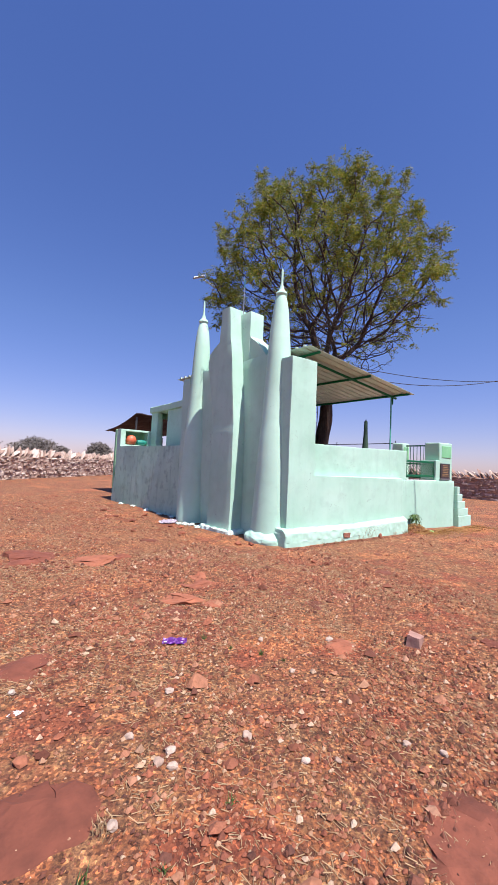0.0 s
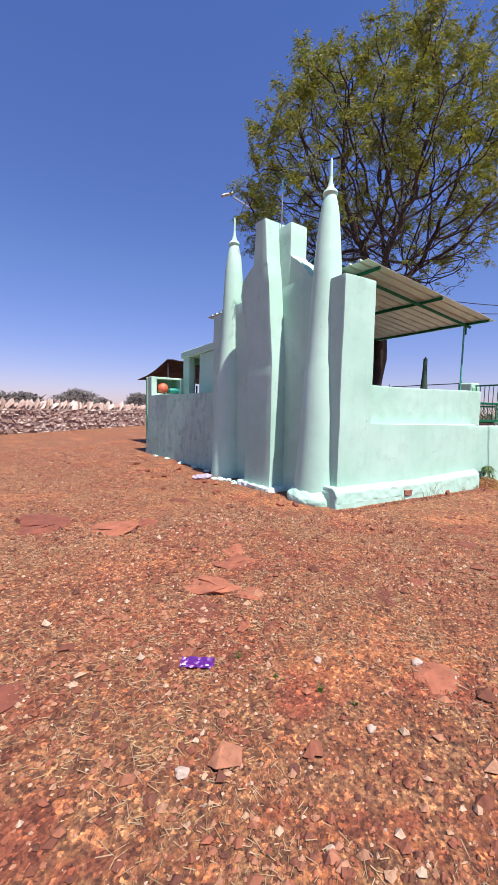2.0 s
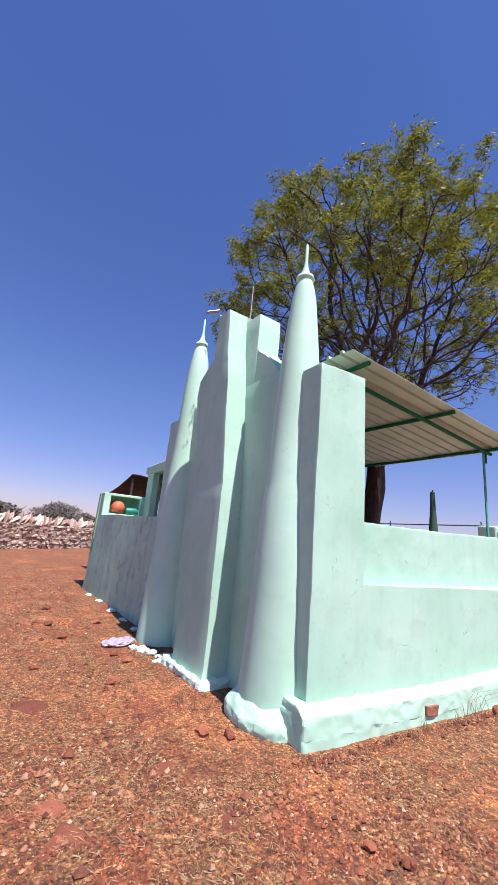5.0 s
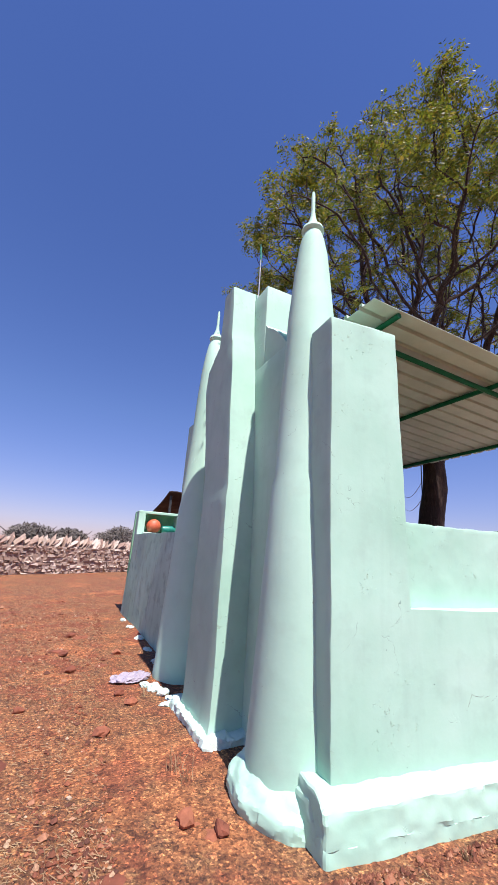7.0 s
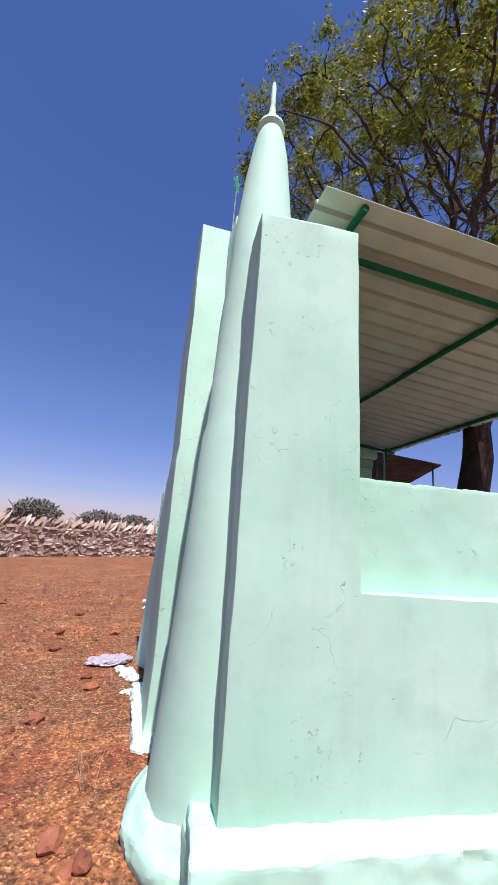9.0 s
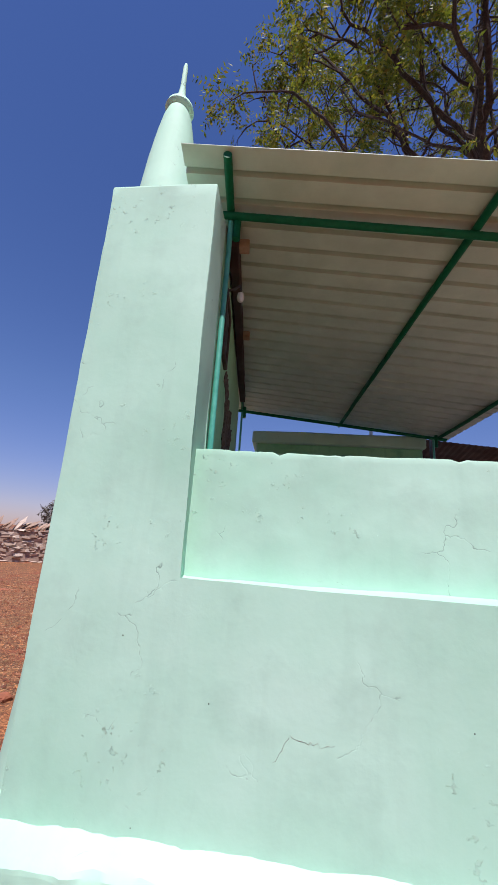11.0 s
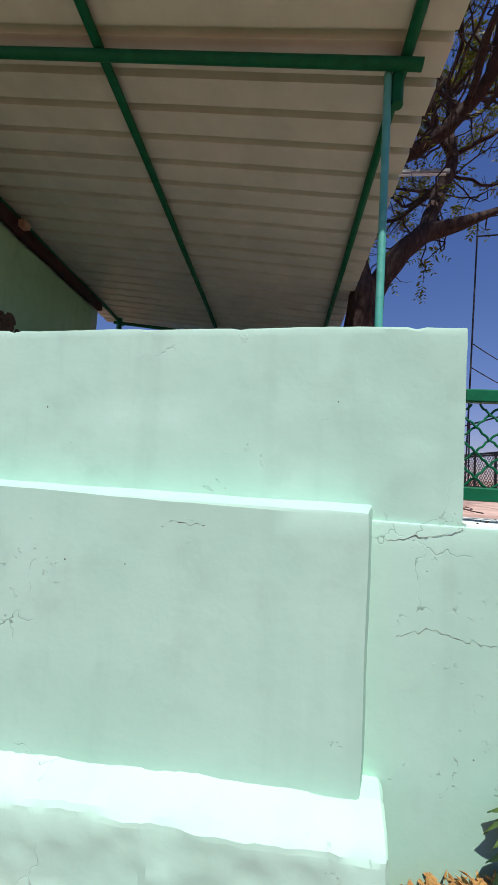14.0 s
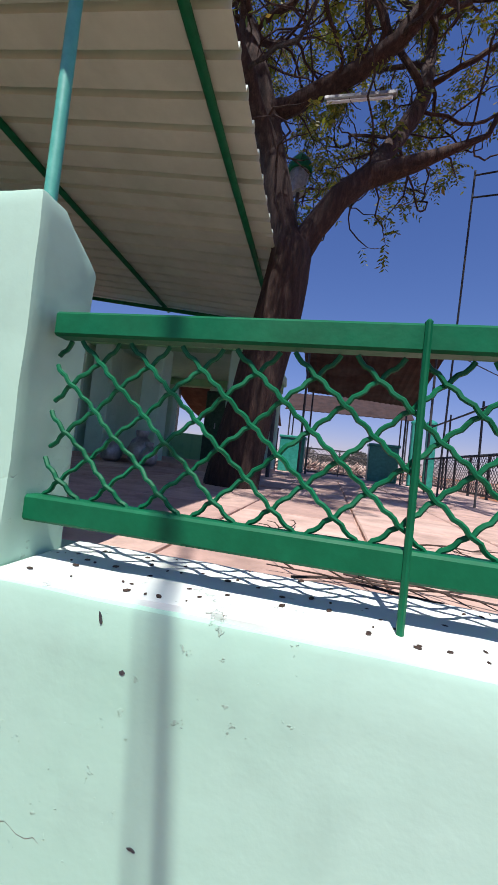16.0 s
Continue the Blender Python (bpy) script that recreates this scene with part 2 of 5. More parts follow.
def earth_material():
    m, nt, b = material("red_earth", 0.95)
    v = place(nt)
    huge = noise_tex(nt, v, 0.16, 4)
    big = noise_tex(nt, v, 0.75, 6, 0.65)
    mid = noise_tex(nt, v, 4.5, 6, 0.65)
    fine = noise_tex(nt, v, 38, 6, 0.75)
    # lowest stops are deepened for the shade between grains as well
    red = ramp(nt, fine, [(0.30, (0.045, 0.020, 0.012)), (0.48, (0.20, 0.076, 0.034)), (0.60, (0.34, 0.122, 0.042)), (0.74, (0.52, 0.24, 0.095))])
    straw = ramp(nt, fine, [(0.30, (0.035, 0.022, 0.013)), (0.47, (0.19, 0.092, 0.045)), (0.60, (0.38, 0.21, 0.085)), (0.74, (0.66, 0.43, 0.21))])
    col = mix(nt, ramp(nt, mid, [(0.42, (0, 0, 0)), (0.58, (1, 1, 1))]), red, straw)
    orange = ramp(nt, fine, [(0.3, (0.25, 0.085, 0.03)), (0.7, (0.54, 0.22, 0.085))])
    col = mix(nt, ramp(nt, big, [(0.53, (0, 0, 0)), (0.61, (0.85, 0.85, 0.85))]), col, orange)
    deep = ramp(nt, fine, [(0.3, (0.14, 0.036, 0.016)), (0.7, (0.32, 0.09, 0.042))])
    col = mix(nt, ramp(nt, noise_tex(nt, v, 1.6, 5, 0.6), [(0.535, (0, 0, 0)), (0.60, (0.85, 0.85, 0.85))]), col, deep)
    col = mix(nt, ramp(nt, huge, [(0.42, (0, 0, 0)), (0.6, (0.5, 0.5, 0.5))]), col, straw)
    vor = node(nt, "ShaderNodeTexVoronoi", Scale=70.0)
    nt.links.new(v, vor.inputs["Vector"])
    tone = nt.nodes.new("ShaderNodeSeparateColor")
    nt.links.new(vor.outputs["Color"], tone.inputs[0])
    # random grain tones; the dark cells also paint small shadows between stones
    grit_shade = ramp(nt, tone.outputs[0], [(0.0, (0.42, 0.36, 0.34)), (0.4, (0.88, 0.82, 0.79)), (0.86, (1.05, 1.02, 1.0)), (0.94, (2.0, 1.85, 1.7))])
    col = mix(nt, 1.0, col, grit_shade, "MULTIPLY")
    # coarser clod tones, whose dark cells paint shade in the same way
    clod = node(nt, "ShaderNodeTexVoronoi", Scale=19.0)
    nt.links.new(v, clod.inputs["Vector"])
    shade = nt.nodes.new("ShaderNodeSeparateColor")
    nt.links.new(clod.outputs["Color"], shade.inputs[0])
    col = mix(nt, 1.0, col, ramp(nt, shade.outputs[1], [(0.0, (0.62, 0.57, 0.55)), (0.35, (0.95, 0.92, 0.9)), (0.9, (1.08, 1.04, 1.0)), (1.0, (1.45, 1.35, 1.25))]), "MULTIPLY")
    nt.links.new(col, b.inputs["Base Color"])
    n1 = bump(nt, b, mid, 0.5, 0.05)
    n2 = bump(nt, b, fine, 0.8, 0.012, n1)
    bump(nt, b, vor.outputs["Distance"], 0.5, 0.008, n2)
    return m


def stone_material(name, stops, scale=9, rough=0.9):
    m, nt, b = material(name, rough)
    v = place(nt)
    f = noise_tex(nt, v, scale, 6, 0.65)
    info = nt.nodes.new("ShaderNodeObjectInfo")
    isl = nt.nodes.new("ShaderNodeNewGeometry")
    add = nt.nodes.new("ShaderNodeMath")
    add.operation = "ADD"
    nt.links.new(info.outputs["Random"], add.inputs[0])
    nt.links.new(isl.outputs["Random Per Island"], add.inputs[1])
    fr = nt.nodes.new("ShaderNodeMath")
    fr.operation = "FRACT"
    nt.links.new(add.outputs[0], fr.inputs[0])
    base = ramp(nt, fr.outputs[0], stops)
    col = mix(nt, 1.0, base, ramp(nt, f, [(0.25, (0.6, 0.58, 0.56)), (0.75, (1.25, 1.2, 1.18))]), "MULTIPLY")
    nt.links.new(col, b.inputs["Base Color"])
    bump(nt, b, f, 0.6, 0.02)
    return m


BARK, LEAF, EARTH = bark_material(), leaf_material(), earth_material()
RED_ROCK = stone_material("red_sandstone", [(0.0, (0.15, 0.045, 0.024)), (0.5, (0.23, 0.072, 0.038)), (1.0, (0.36, 0.13, 0.065))])
PEBBLE = stone_material("mixed_pebbles", [(0.0, (0.11, 0.045, 0.028)), (0.3, (0.22, 0.076, 0.042)), (0.6, (0.33, 0.112, 0.056)), (0.85, (0.40, 0.20, 0.11)), (0.95, (0.52, 0.36, 0.22)), (1.0, (0.55, 0.43, 0.31))], 40)
RED_CHIP = stone_material("red_stone_chips", [(0.0, (0.12, 0.038, 0.02)), (0.6, (0.25, 0.09, 0.045)), (0.9, (0.36, 0.16, 0.085)), (1.0, (0.46, 0.26, 0.16))], 25)
PALE_STONE = stone_material("pale_field_stone", [(0.0, (0.30, 0.20, 0.155)), (0.4, (0.42, 0.32, 0.25)), (1.0, (0.60, 0.51, 0.43))], 6)
WHITE_STONE = stone_material("white_pebbles", [(0.0, (0.38, 0.27, 0.20)), (1.0, (0.54, 0.45, 0.36))], 30)
# distance haze is mixed into this grey leaf colour
HAZED_LEAVES = painted("hazed_foliage", (0.085, 0.075, 0.062), (0.14, 0.12, 0.10), 1.0)
PAVING = stone_material("pink_paving", [(0.0, (0.42, 0.29, 0.245)), (0.5, (0.51, 0.36, 0.30)), (1.0, (0.58, 0.43, 0.36))], 5)
STRAW = painted("dry_grass", (0.20, 0.12, 0.06), (0.46, 0.32, 0.17), 0.9, 0.0, 9)
WEED = painted("weed_leaf", (0.03, 0.07, 0.012), (0.09, 0.15, 0.025), 0.5)


# ---- building blocks ----
def part(name, bm, mat, parent=None, label="", smooth=False):
    me = bpy.data.meshes.new(name)
    bmesh.ops.recalc_face_normals(bm, faces=bm.faces)
    bm.to_mesh(me)
    bm.free()
    me.materials.append(mat)
    if smooth:
        for p in me.polygons:
            p.use_smooth = True
        me.set_sharp_from_angle(angle=radians(38))
    ob = new(name, me)
    if parent:
        ob.parent = parent
    if label:
        tagged(ob, label)
    return ob


def thing(name, label, category, at=None, group="", kind=""):
    ob = new(name)
    ob.empty_display_size = 0.2
    if at is not None:
        ob.matrix_world = at
    return tagged(ob, label, category, group, kind)


def box(x0, x1, y0, y1, z0, z1, bevel=0.0, seg=1, bm=None, m=None):
    """A box, with rounded edges, added to bm."""
    b = bmesh.new()
    bmesh.ops.create_cube(b, size=1, matrix=pose((x0 + x1) / 2, (y0 + y1) / 2, (z0 + z1) / 2) @ Matrix.Diagonal((x1 - x0, y1 - y0, z1 - z0, 1)))
    if bevel:
        bmesh.ops.bevel(b, geom=b.edges[:], offset=bevel, segments=seg, profile=0.6, affect="EDGES")
    if m is not None:
        b.transform(m)
    if bm is None:
        return b
    return join(bm, b)


def join(bm, b):
    me = bpy.data.meshes.new("scratch")
    b.to_mesh(me)
    b.free()
    bm.from_mesh(me)
    bpy.data.meshes.remove(me)
    return bm


def tube(points, radii, sides=10, bm=None, closed=True):
    """A round bar along points with a radius at each."""
    bm = bm or bmesh.new()
    pts = [Vector(p) for p in points]
    if isinstance(radii, (int, float)):
        radii = [radii] * len(pts)
    rings = []
    side = None
    for i, p in enumerate(pts):
        way = (pts[min(i + 1, len(pts) - 1)] - pts[max(i - 1, 0)]).normalized()
        if side is None:
            side = way.orthogonal().normalized()
        side = (side - way * side.dot(way)).normalized()
        up = way.cross(side)
        rings.append([bm.verts.new(p + (side * math.cos(a) + up * math.sin(a)) * radii[i]) for a in (2 * math.pi * k / sides for k in range(sides))])
    for a, b in zip(rings, rings[1:]):
        for k in range(sides):
            bm.faces.new((a[k], a[(k + 1) % sides], b[(k + 1) % sides], b[k]))
    if closed:
        bm.faces.new(rings[0])
        bm.faces.new(rings[-1])
    return bm


def lathe(profile, sides=32, bm=None, m=None):
    """Turn a profile of (radius, z) round the z axis."""
    b = bmesh.new()
    rings = [[b.verts.new((r * math.cos(2 * math.pi * k / sides), r * math.sin(2 * math.pi * k / sides), z)) for k in range(sides)] for r, z in profile]
    for p, q in zip(rings, rings[1:]):
        for k in range(sides):
            b.faces.new((p[k], p[(k + 1) % sides], q[(k + 1) % sides], q[k]))
    b.faces.new(rings[0])
    b.faces.new(rings[-1])
    if m is not None:
        b.transform(m)
    return b if bm is None else join(bm, b)


def uneven(bm, step, amount, scale=1.3):
    """Cut a body into a grid and push its skin about, as hand-laid plaster is."""
    lo = [min(v.co[i] for v in bm.verts) for i in range(3)]
    hi = [max(v.co[i] for v in bm.verts) for i in range(3)]
    for i in range(3):
        n = int((hi[i] - lo[i]) / step)
        for k in range(1, n + 1):
            at, no = [0, 0, 0], [0, 0, 0]
            at[i], no[i] = lo[i] + (hi[i] - lo[i]) * k / (n + 1), 1
            bmesh.ops.bisect_plane(bm, geom=bm.verts[:] + bm.edges[:] + bm.faces[:], plane_co=at, plane_no=no)
    for v in bm.verts:
        v.co += noise.noise_vector(v.co * scale) * amount + noise.noise_vector(v.co * scale * 4) * amount * 0.35
    return bm


def crumble(bm, step, amount):
    """Roughen a body as crumbling mortar is: dents, pits and a ragged skin."""
    uneven(bm, step, amount, 6.0)
    for v in bm.verts:
        d = noise.noise_vector(v.co * 17) * amount * 0.55 + noise.noise_vector(v.co * 37) * amount * 0.35
        pit = max(0.0, noise.noise(v.co * 8.5 + Vector((3, 1, 7))) - 0.15) * amount * 1.6
        v.co += d - Vector((0, -pit, pit * 0.6))
    return bm


def prism(outline, z0, z1, bm=None):
    """An upright body over an outline in plan."""
    b = bmesh.new()
    lo = [b.verts.new((x, y, z0)) for x, y in outline]
    hi = [b.verts.new((x, y, z1)) for x, y in outline]
    b.faces.new(lo)
    b.faces.new(hi)
    for k in range(len(lo)):
        j = (k + 1) % len(lo)
        b.faces.new((lo[k], lo[j], hi[j], hi[k]))
    return b if bm is None else join(bm, b)


def loft(sections, bm=None):
    """Join sections of as many points each, from bottom to top."""
    b = bmesh.new()
    rings = [[b.verts.new(p) for p in s] for s in sections]
    for p, q in zip(rings, rings[1:]):
        for k in range(len(p)):
            j = (k + 1) % len(p)
            b.faces.new((p[k], p[j], q[j], q[k]))
    b.faces.new(rings[0])
    b.faces.new(rings[-1])
    return b if bm is None else join(bm, b)


# ---- ground ----
def ground_height(x, y):
    far = max(0.0, math.hypot(x - 5, y - 6) - 30)
    return 0.035 * noise.noise(Vector((x * 0.5, y * 0.5, 0.3))) + 0.012 * noise.noise(Vector((x * 2.3, y * 2.3, 4.1))) + 0.006 * noise.noise(Vector((x * 7, y * 7, 1.0))) - 0.0004 * far


def spaced(centre, reach, near, n):
    k = np.linspace(-1, 1, n)
    return centre + near * k + (reach - near) * np.sign(k) * np.abs(k) ** 9


def build_ground():
    xs, ys = spaced(4.5, 900, 9.0, 300), spaced(5.5, 900, 11.0, 340)
    verts = [(x, y, ground_height(x, y)) for y in ys for x in xs]
    w = len(xs)
    faces = [(j * w + i, j * w + i + 1, (j + 1) * w + i + 1, (j + 1) * w + i) for j in range(len(ys) - 1) for i in range(w - 1)]
    me = bpy.data.meshes.new("ground")
    me.from_pydata(verts, [], faces)
    me.materials.append(EARTH)
    for p in me.polygons:
        p.use_smooth = True
    return tagged(new("ground", me), "dry red gravelly earth with straw and outcrops", "ground", kind="structure")


build_ground()

# ---- prayer wall ----
Q = pose(5.16, 4.92, 0, 0, 0, 95.14)       # along the wall northwards, outwards to the west, up


def structure(name, bm, mat, label, category, m=None, smooth=True):
    ob = part(name, bm, mat, smooth=smooth)
    if smooth:
        ob.data.set_sharp_from_angle(angle=radians(17))
    if m is not None:
        ob.matrix_world = m
    return tagged(ob, label, category, kind="structure")


wall = box(0.42, 3.62, -0.63, -0.07, -0.1, 3.68, 0.03, 2)
structure("wall_west", uneven(wall, 0.3, 0.012), MINT, "mint green plastered prayer wall", "wall", Q)
ell = loft([[(x, y, z) for x, z in ((5.15, -0.1), (8.80, -0.1), (8.80, 1.275), (5.80, 1.275), (5.80, 3.5), (5.15, 3.5))] for y in (4.895, 5.215)])
bmesh.ops.bevel(ell, geom=ell.edges[:], offset=0.016, segments=2, profile=0.6, affect="EDGES")
for v in ell.verts:
    if 1.2 < v.co.z < 1.4:
        v.co.z += -0.010 if v.co.y < 4.95 else 0.028
    if v.co.x > 8.7:
        v.co.x += -0.014 if v.co.y < 4.95 else 0.058
structure("wall_south_lower", uneven(ell, 0.1, 0.009, 2.0), MINT, "mint green plastered end pier and lower south wall", "wall")
structure("wall_wing_north", uneven(box(3.5, 3.84, -0.63, 0.0, -0.1, 3.57, 0.02, 2), 0.28, 0.012), MINT, "mint green plastered end pier in shade", "wall", Q)
up = box(1.33, 2.32, -0.46, -0.075, 3.6, 4.74, 0.025, 2)
structure("wall_crest", uneven(up, 0.25, 0.012), SUNLIT_MINT, "mint green raised crest of the prayer wall", "wall", Q)

fillet = loft([[(s, w, z) for s, z in ((0.82, 3.6), (1.36, 3.6), (1.36, 4.22), (1.28, 4.13), (1.12, 4.02), (0.95, 3.85), (0.82, 3.69))] for w in (-0.46, -0.085)])
structure("wall_fillet", uneven(fillet, 0.2, 0.01), MINT, "mint green sloping shoulder beside the crest", "wall", Q)


def rect(s0, s1, w0, w1, z):
    return [(s0, w0, z), (s1, w0, z), (s1, w1, z), (s0, w1, z)]


mih = loft([rect(1.33, 2.18, -0.3, 0.27, -0.1), rect(1.35, 2.14, -0.3, 0.24, 0.18), rect(1.36, 2.09, -0.3, 0.240, 2.13), rect(1.37, 2.10, -0.3, 0.228, 2.25), rect(1.44, 2.24, -0.3, 0.23, 3.0), rect(1.53, 2.40, -0.3, 0.225, 3.66), rect(1.56, 2.36, -0.3, 0.225, 3.90), rect(1.58, 2.20, -0.3, 0.225, 4.01), rect(1.60, 2.0, -0.3, 0.225, 4.10), rect(1.69, 1.95, -0.28, 0.22, 4.84)])
bmesh.ops.bevel(mih, geom=[e for e in mih.edges if abs((e.verts[0].co - e.verts[1].co).z) > 0.1], offset=0.014, segments=2, profile=0.6, affect="EDGES")
structure("wall_mihrab_buttress", uneven(mih, 0.22, 0.014), MINT, "tapering mint green mihrab buttress", "wall", Q)


def minaret(s, w, tall):
    t = thing("minaret", "slender white-green plastered minaret with a pointed finial", "minaret", Q @ pose(s, w, 0), "minarets")
    k = tall / 5.4
    shaft = lathe([(0.44, -0.1), (0.42, 0.15), (0.385, 0.7), (0.35, 1.4), (0.315, 2.15), (0.295, 2.25), (0.262, 3.0), (0.238, 3.5), (0.222, 3.8 * k), (0.182, 4.3 * k), (0.152, 4.58 * k), (0.12, 4.76 * k), (0.088, 4.86 * k), (0.06, 4.9 * k)], 40)
    for v in shaft.verts:
        v.co += noise.noise_vector(v.co * 2 + Vector((s, 0, 0))) * 0.014
    part("shaft", shaft, SUNLIT_MINT, t, smooth=True)
    part("collar", lathe([(0.07, 4.83 * k), (0.105, 4.855 * k), (0.118, 4.885 * k), (0.108, 4.92 * k), (0.075, 4.95 * k), (0.05, 4.98 * k)], 28), SUNLIT_MINT, t, "rounded collar moulding", smooth=True)
    part("finial", lathe([(0.07, 4.94 * k), (0.05, 5.0 * k), (0.03, 5.07 * k), (0.022, 5.16 * k), (0.02, 5.37 * k), (0.012, 5.42 * k)], 14), SUNLIT_MINT, t, "thin pointed finial", smooth=True)
    return t


minaret(0.50, -0.15, 5.37)
minaret(3.26, -0.15, 5.52)

# ---- south wall with its ledge and parapet ----
plinth = crumble(box(5.04, 8.86, 4.785, 5.1, -0.15, 0.275, 0.03, 3), 0.03, 0.010)
for v in plinth.verts:      # its top slopes outwards and climbs towards the east
    if v.co.z > 0.1:
        v.co.z += 0.06 * min(1.0, max(0.0, (v.co.x - 7.0) / 1.7)) + 0.04 * min(1.0, max(-0.6, (v.co.y - 4.83) / 0.06))
structure("wall_south_plinth", plinth, SUNLIT_MINT, "mint green painted crumbling plinth", "plinth")
structure("wall_pier_plinth", crumble(box(-0.12, 0.3, -0.3, 0.12, -0.15, 0.25, 0.045, 3), 0.025, 0.009), SUNLIT_MINT, "mint green painted crumbling plinth at the pier", "plinth", Q)
foot_r, foot_z = [0.50, 0.52, 0.525, 0.515, 0.47, 0.42, 0.36], [-0.15, -0.05, 0.05, 0.10, 0.15, 0.20, 0.26]
skirt = lathe([(float(np.interp(q, np.arange(7), foot_r)), float(np.interp(q, np.arange(7), foot_z))) for q in np.linspace(0, 6, 26)], 130)
for v in skirt.verts:
    v.co += noise.noise_vector(v.co * 3.2) * 0.022 + noise.noise_vector(v.co * 10) * 0.014 + noise.noise_vector(v.co * 26) * 0.009
structure("wall_minaret_plinth", skirt, SUNLIT_MINT, "mint green painted crumbling skirt round the minaret foot", "plinth", Q @ pose(0.5, -0.15, 0))
structure("wall_mihrab_plinth", crumble(box(1.24, 2.30, -0.2, 0.325, -0.15, 0.085, 0.03, 3), 0.03, 0.030), LIME, "lime-washed crumbling plinth", "plinth", Q)
structure("wall_south_base", uneven(box(8.75, 11.45, 5.0, 5.3, -0.1, 1.233, 0.014, 2), 0.1, 0.004, 2.5), MINT, "mint green plastered platform wall", "wall")


def chipped(bm, above):
    """Uneven plaster whose top edge has small pieces broken off."""
    uneven(bm, 0.035, 0.006, 4.5)
    for v in bm.verts:
        if v.co.z > above - 0.12:
            v.co.z += 0.034 * min(1.0, max(0.0, (v.co.x - 7.2) / 1.6))
        if v.co.z > above:
            bite = max(0.0, noise.noise(Vector((v.co.x * 23, v.co.y * 9, 2.0))) - 0.2) * 0.035
            v.co.z -= bite
    return bm


para = loft([[(x, y, z) for y, z in ((5.02, 1.1), (5.20, 1.1), (5.20, 1.83), (5.085, 1.91), (5.02, 1.91))] for x in (5.75, 9.12)])
bmesh.ops.bevel(para, geom=para.edges[:], offset=0.012, segments=2, profile=0.6, affect="EDGES")
structure("wall_south_parapet", chipped(para, 1.85), MINT, "mint green plastered parapet with a chipped edge", "wall")

structure("kerb_south", uneven(box(9.122, 10.5, 5.012, 5.262, 1.20, 1.244, 0.006, 2), 0.04, 0.004, 8), LIMEWASH, "lime-white kerb under the railing, chipped", "kerb")

# ---- low courtyard wall to the north ----
structure("wall_low_west", uneven(loft([rect(3.75, 8.32, -0.45, -0.05, -0.1), rect(3.75, 7.95, -0.42, -0.12, 1.86)]), 0.3, 0.025, 0.9), STAINED_SHADED_MINT, "mint green low courtyard wall, stained", "wall", Q)
north = thing("wall_north_end", "mint green end wall with a shelf niche", "wall", Q, kind="structure")
part("panel", uneven(box(8.25, 8.4, -1.3, -0.1, -0.1, 2.45, 0.015), 0.3, 0.012), GREEN_WALL, north)
part("sill", box(7.95, 8.4, -1.3, -0.12, -0.1, 1.93, 0.012), MINT, north)
part("lintel", box(7.95, 8.3, -1.3, -0.12, 2.39, 2.46, 0.012), MINT, north)
part("jamb", box(7.95, 8.3, -0.30, -0.12, 1.9, 2.42, 0.012), MINT, north)
part("jamb", box(7.95, 8.3, -1.3, -1.12, 1.9, 2.42, 0.012), MINT, north)

# ---- platform ----
structure("floor_platform", prism([(5.2, 5.26), (11.45, 5.26), (11.45, 7.0), (12.35, 7.0), (12.35, 15.3), (8.2, 15.3), (8.2, 13.1), (5.2, 13.1)], -0.1, 1.19), PAVING, "pink stone platform floor", "floor")

# ---- canopy ----
def canopy_z(x):
    return 3.76 - 0.122 * (x - 5.58)


def corrugated(x0, x1, y0, y1, height, pitch=0.21, depth=0.03):
    """A roofing sheet whose ribs run along x, with thickness."""
    b = bmesh.new()
    prof = []
    y = y0
    while y < y1:
        for f, h in ((0.0, 0), (0.70, 0), (0.735, 1), (0.90, 1), (0.935, 0)):
            if y + f * pitch <= y1:
                prof.append((y + f * pitch, h * depth))
        y += pitch
    xs = np.linspace(x0, x1, 9)
    rows = [[b.verts.new((x, y + 0.004 * noise.noise(Vector((x, y, 0))), height(x, y) + h + 0.006 * noise.noise(Vector((x * 1.5, y * 1.5, 2))))) for y, h in prof] for x in xs]
    for p, q in zip(rows, rows[1:]):
        for k in range(len(p) - 1):
            b.faces.new((p[k], p[k + 1], q[k + 1], q[k]))
    geom = bmesh.ops.extrude_face_region(b, geom=b.faces[:])
    for v in geom["geom"]:
        if isinstance(v, bmesh.types.BMVert):
            v.co.z += 0.004
    return b


def skewed(x, y):
    """The canopy's lines run along the prayer wall, not square to the parapet."""
    return x - (0.09 - 0.0145 * (x - 5.8)) * (y - 4.9)


canopy = thing("canopy", "corrugated metal shade roof on green painted pipes", "canopy", pose(0, 0, 0))
sheet = corrugated(5.55, 9.14, 4.86, 9.72, lambda x, y: canopy_z(x), 0.205, 0.042)
for v in sheet.verts:
    v.co.x = skewed(v.co.x, v.co.y)
part("sheet", sheet, SHEET, canopy, "grey-brown corrugated metal sheet")
for x in (5.84, 7.44, 8.95):
    part("purlin", tube([(skewed(x, y), y, canopy_z(x) - 0.035 + 0.004 * math.sin(3.1 * y + x)) for y in np.linspace(4.885, 9.66, 14)], 0.027, 10), GREEN_PAINT, canopy, "green painted pipe", smooth=True)
for y in (5.28, 9.45):
    part("beam", tube([(skewed(5.78, y), y, canopy_z(5.78) - 0.085), (skewed(9.02, y), y, canopy_z(9.02) - 0.085)], 0.027, 10), GREEN_PAINT, canopy, "green painted pipe", smooth=True)
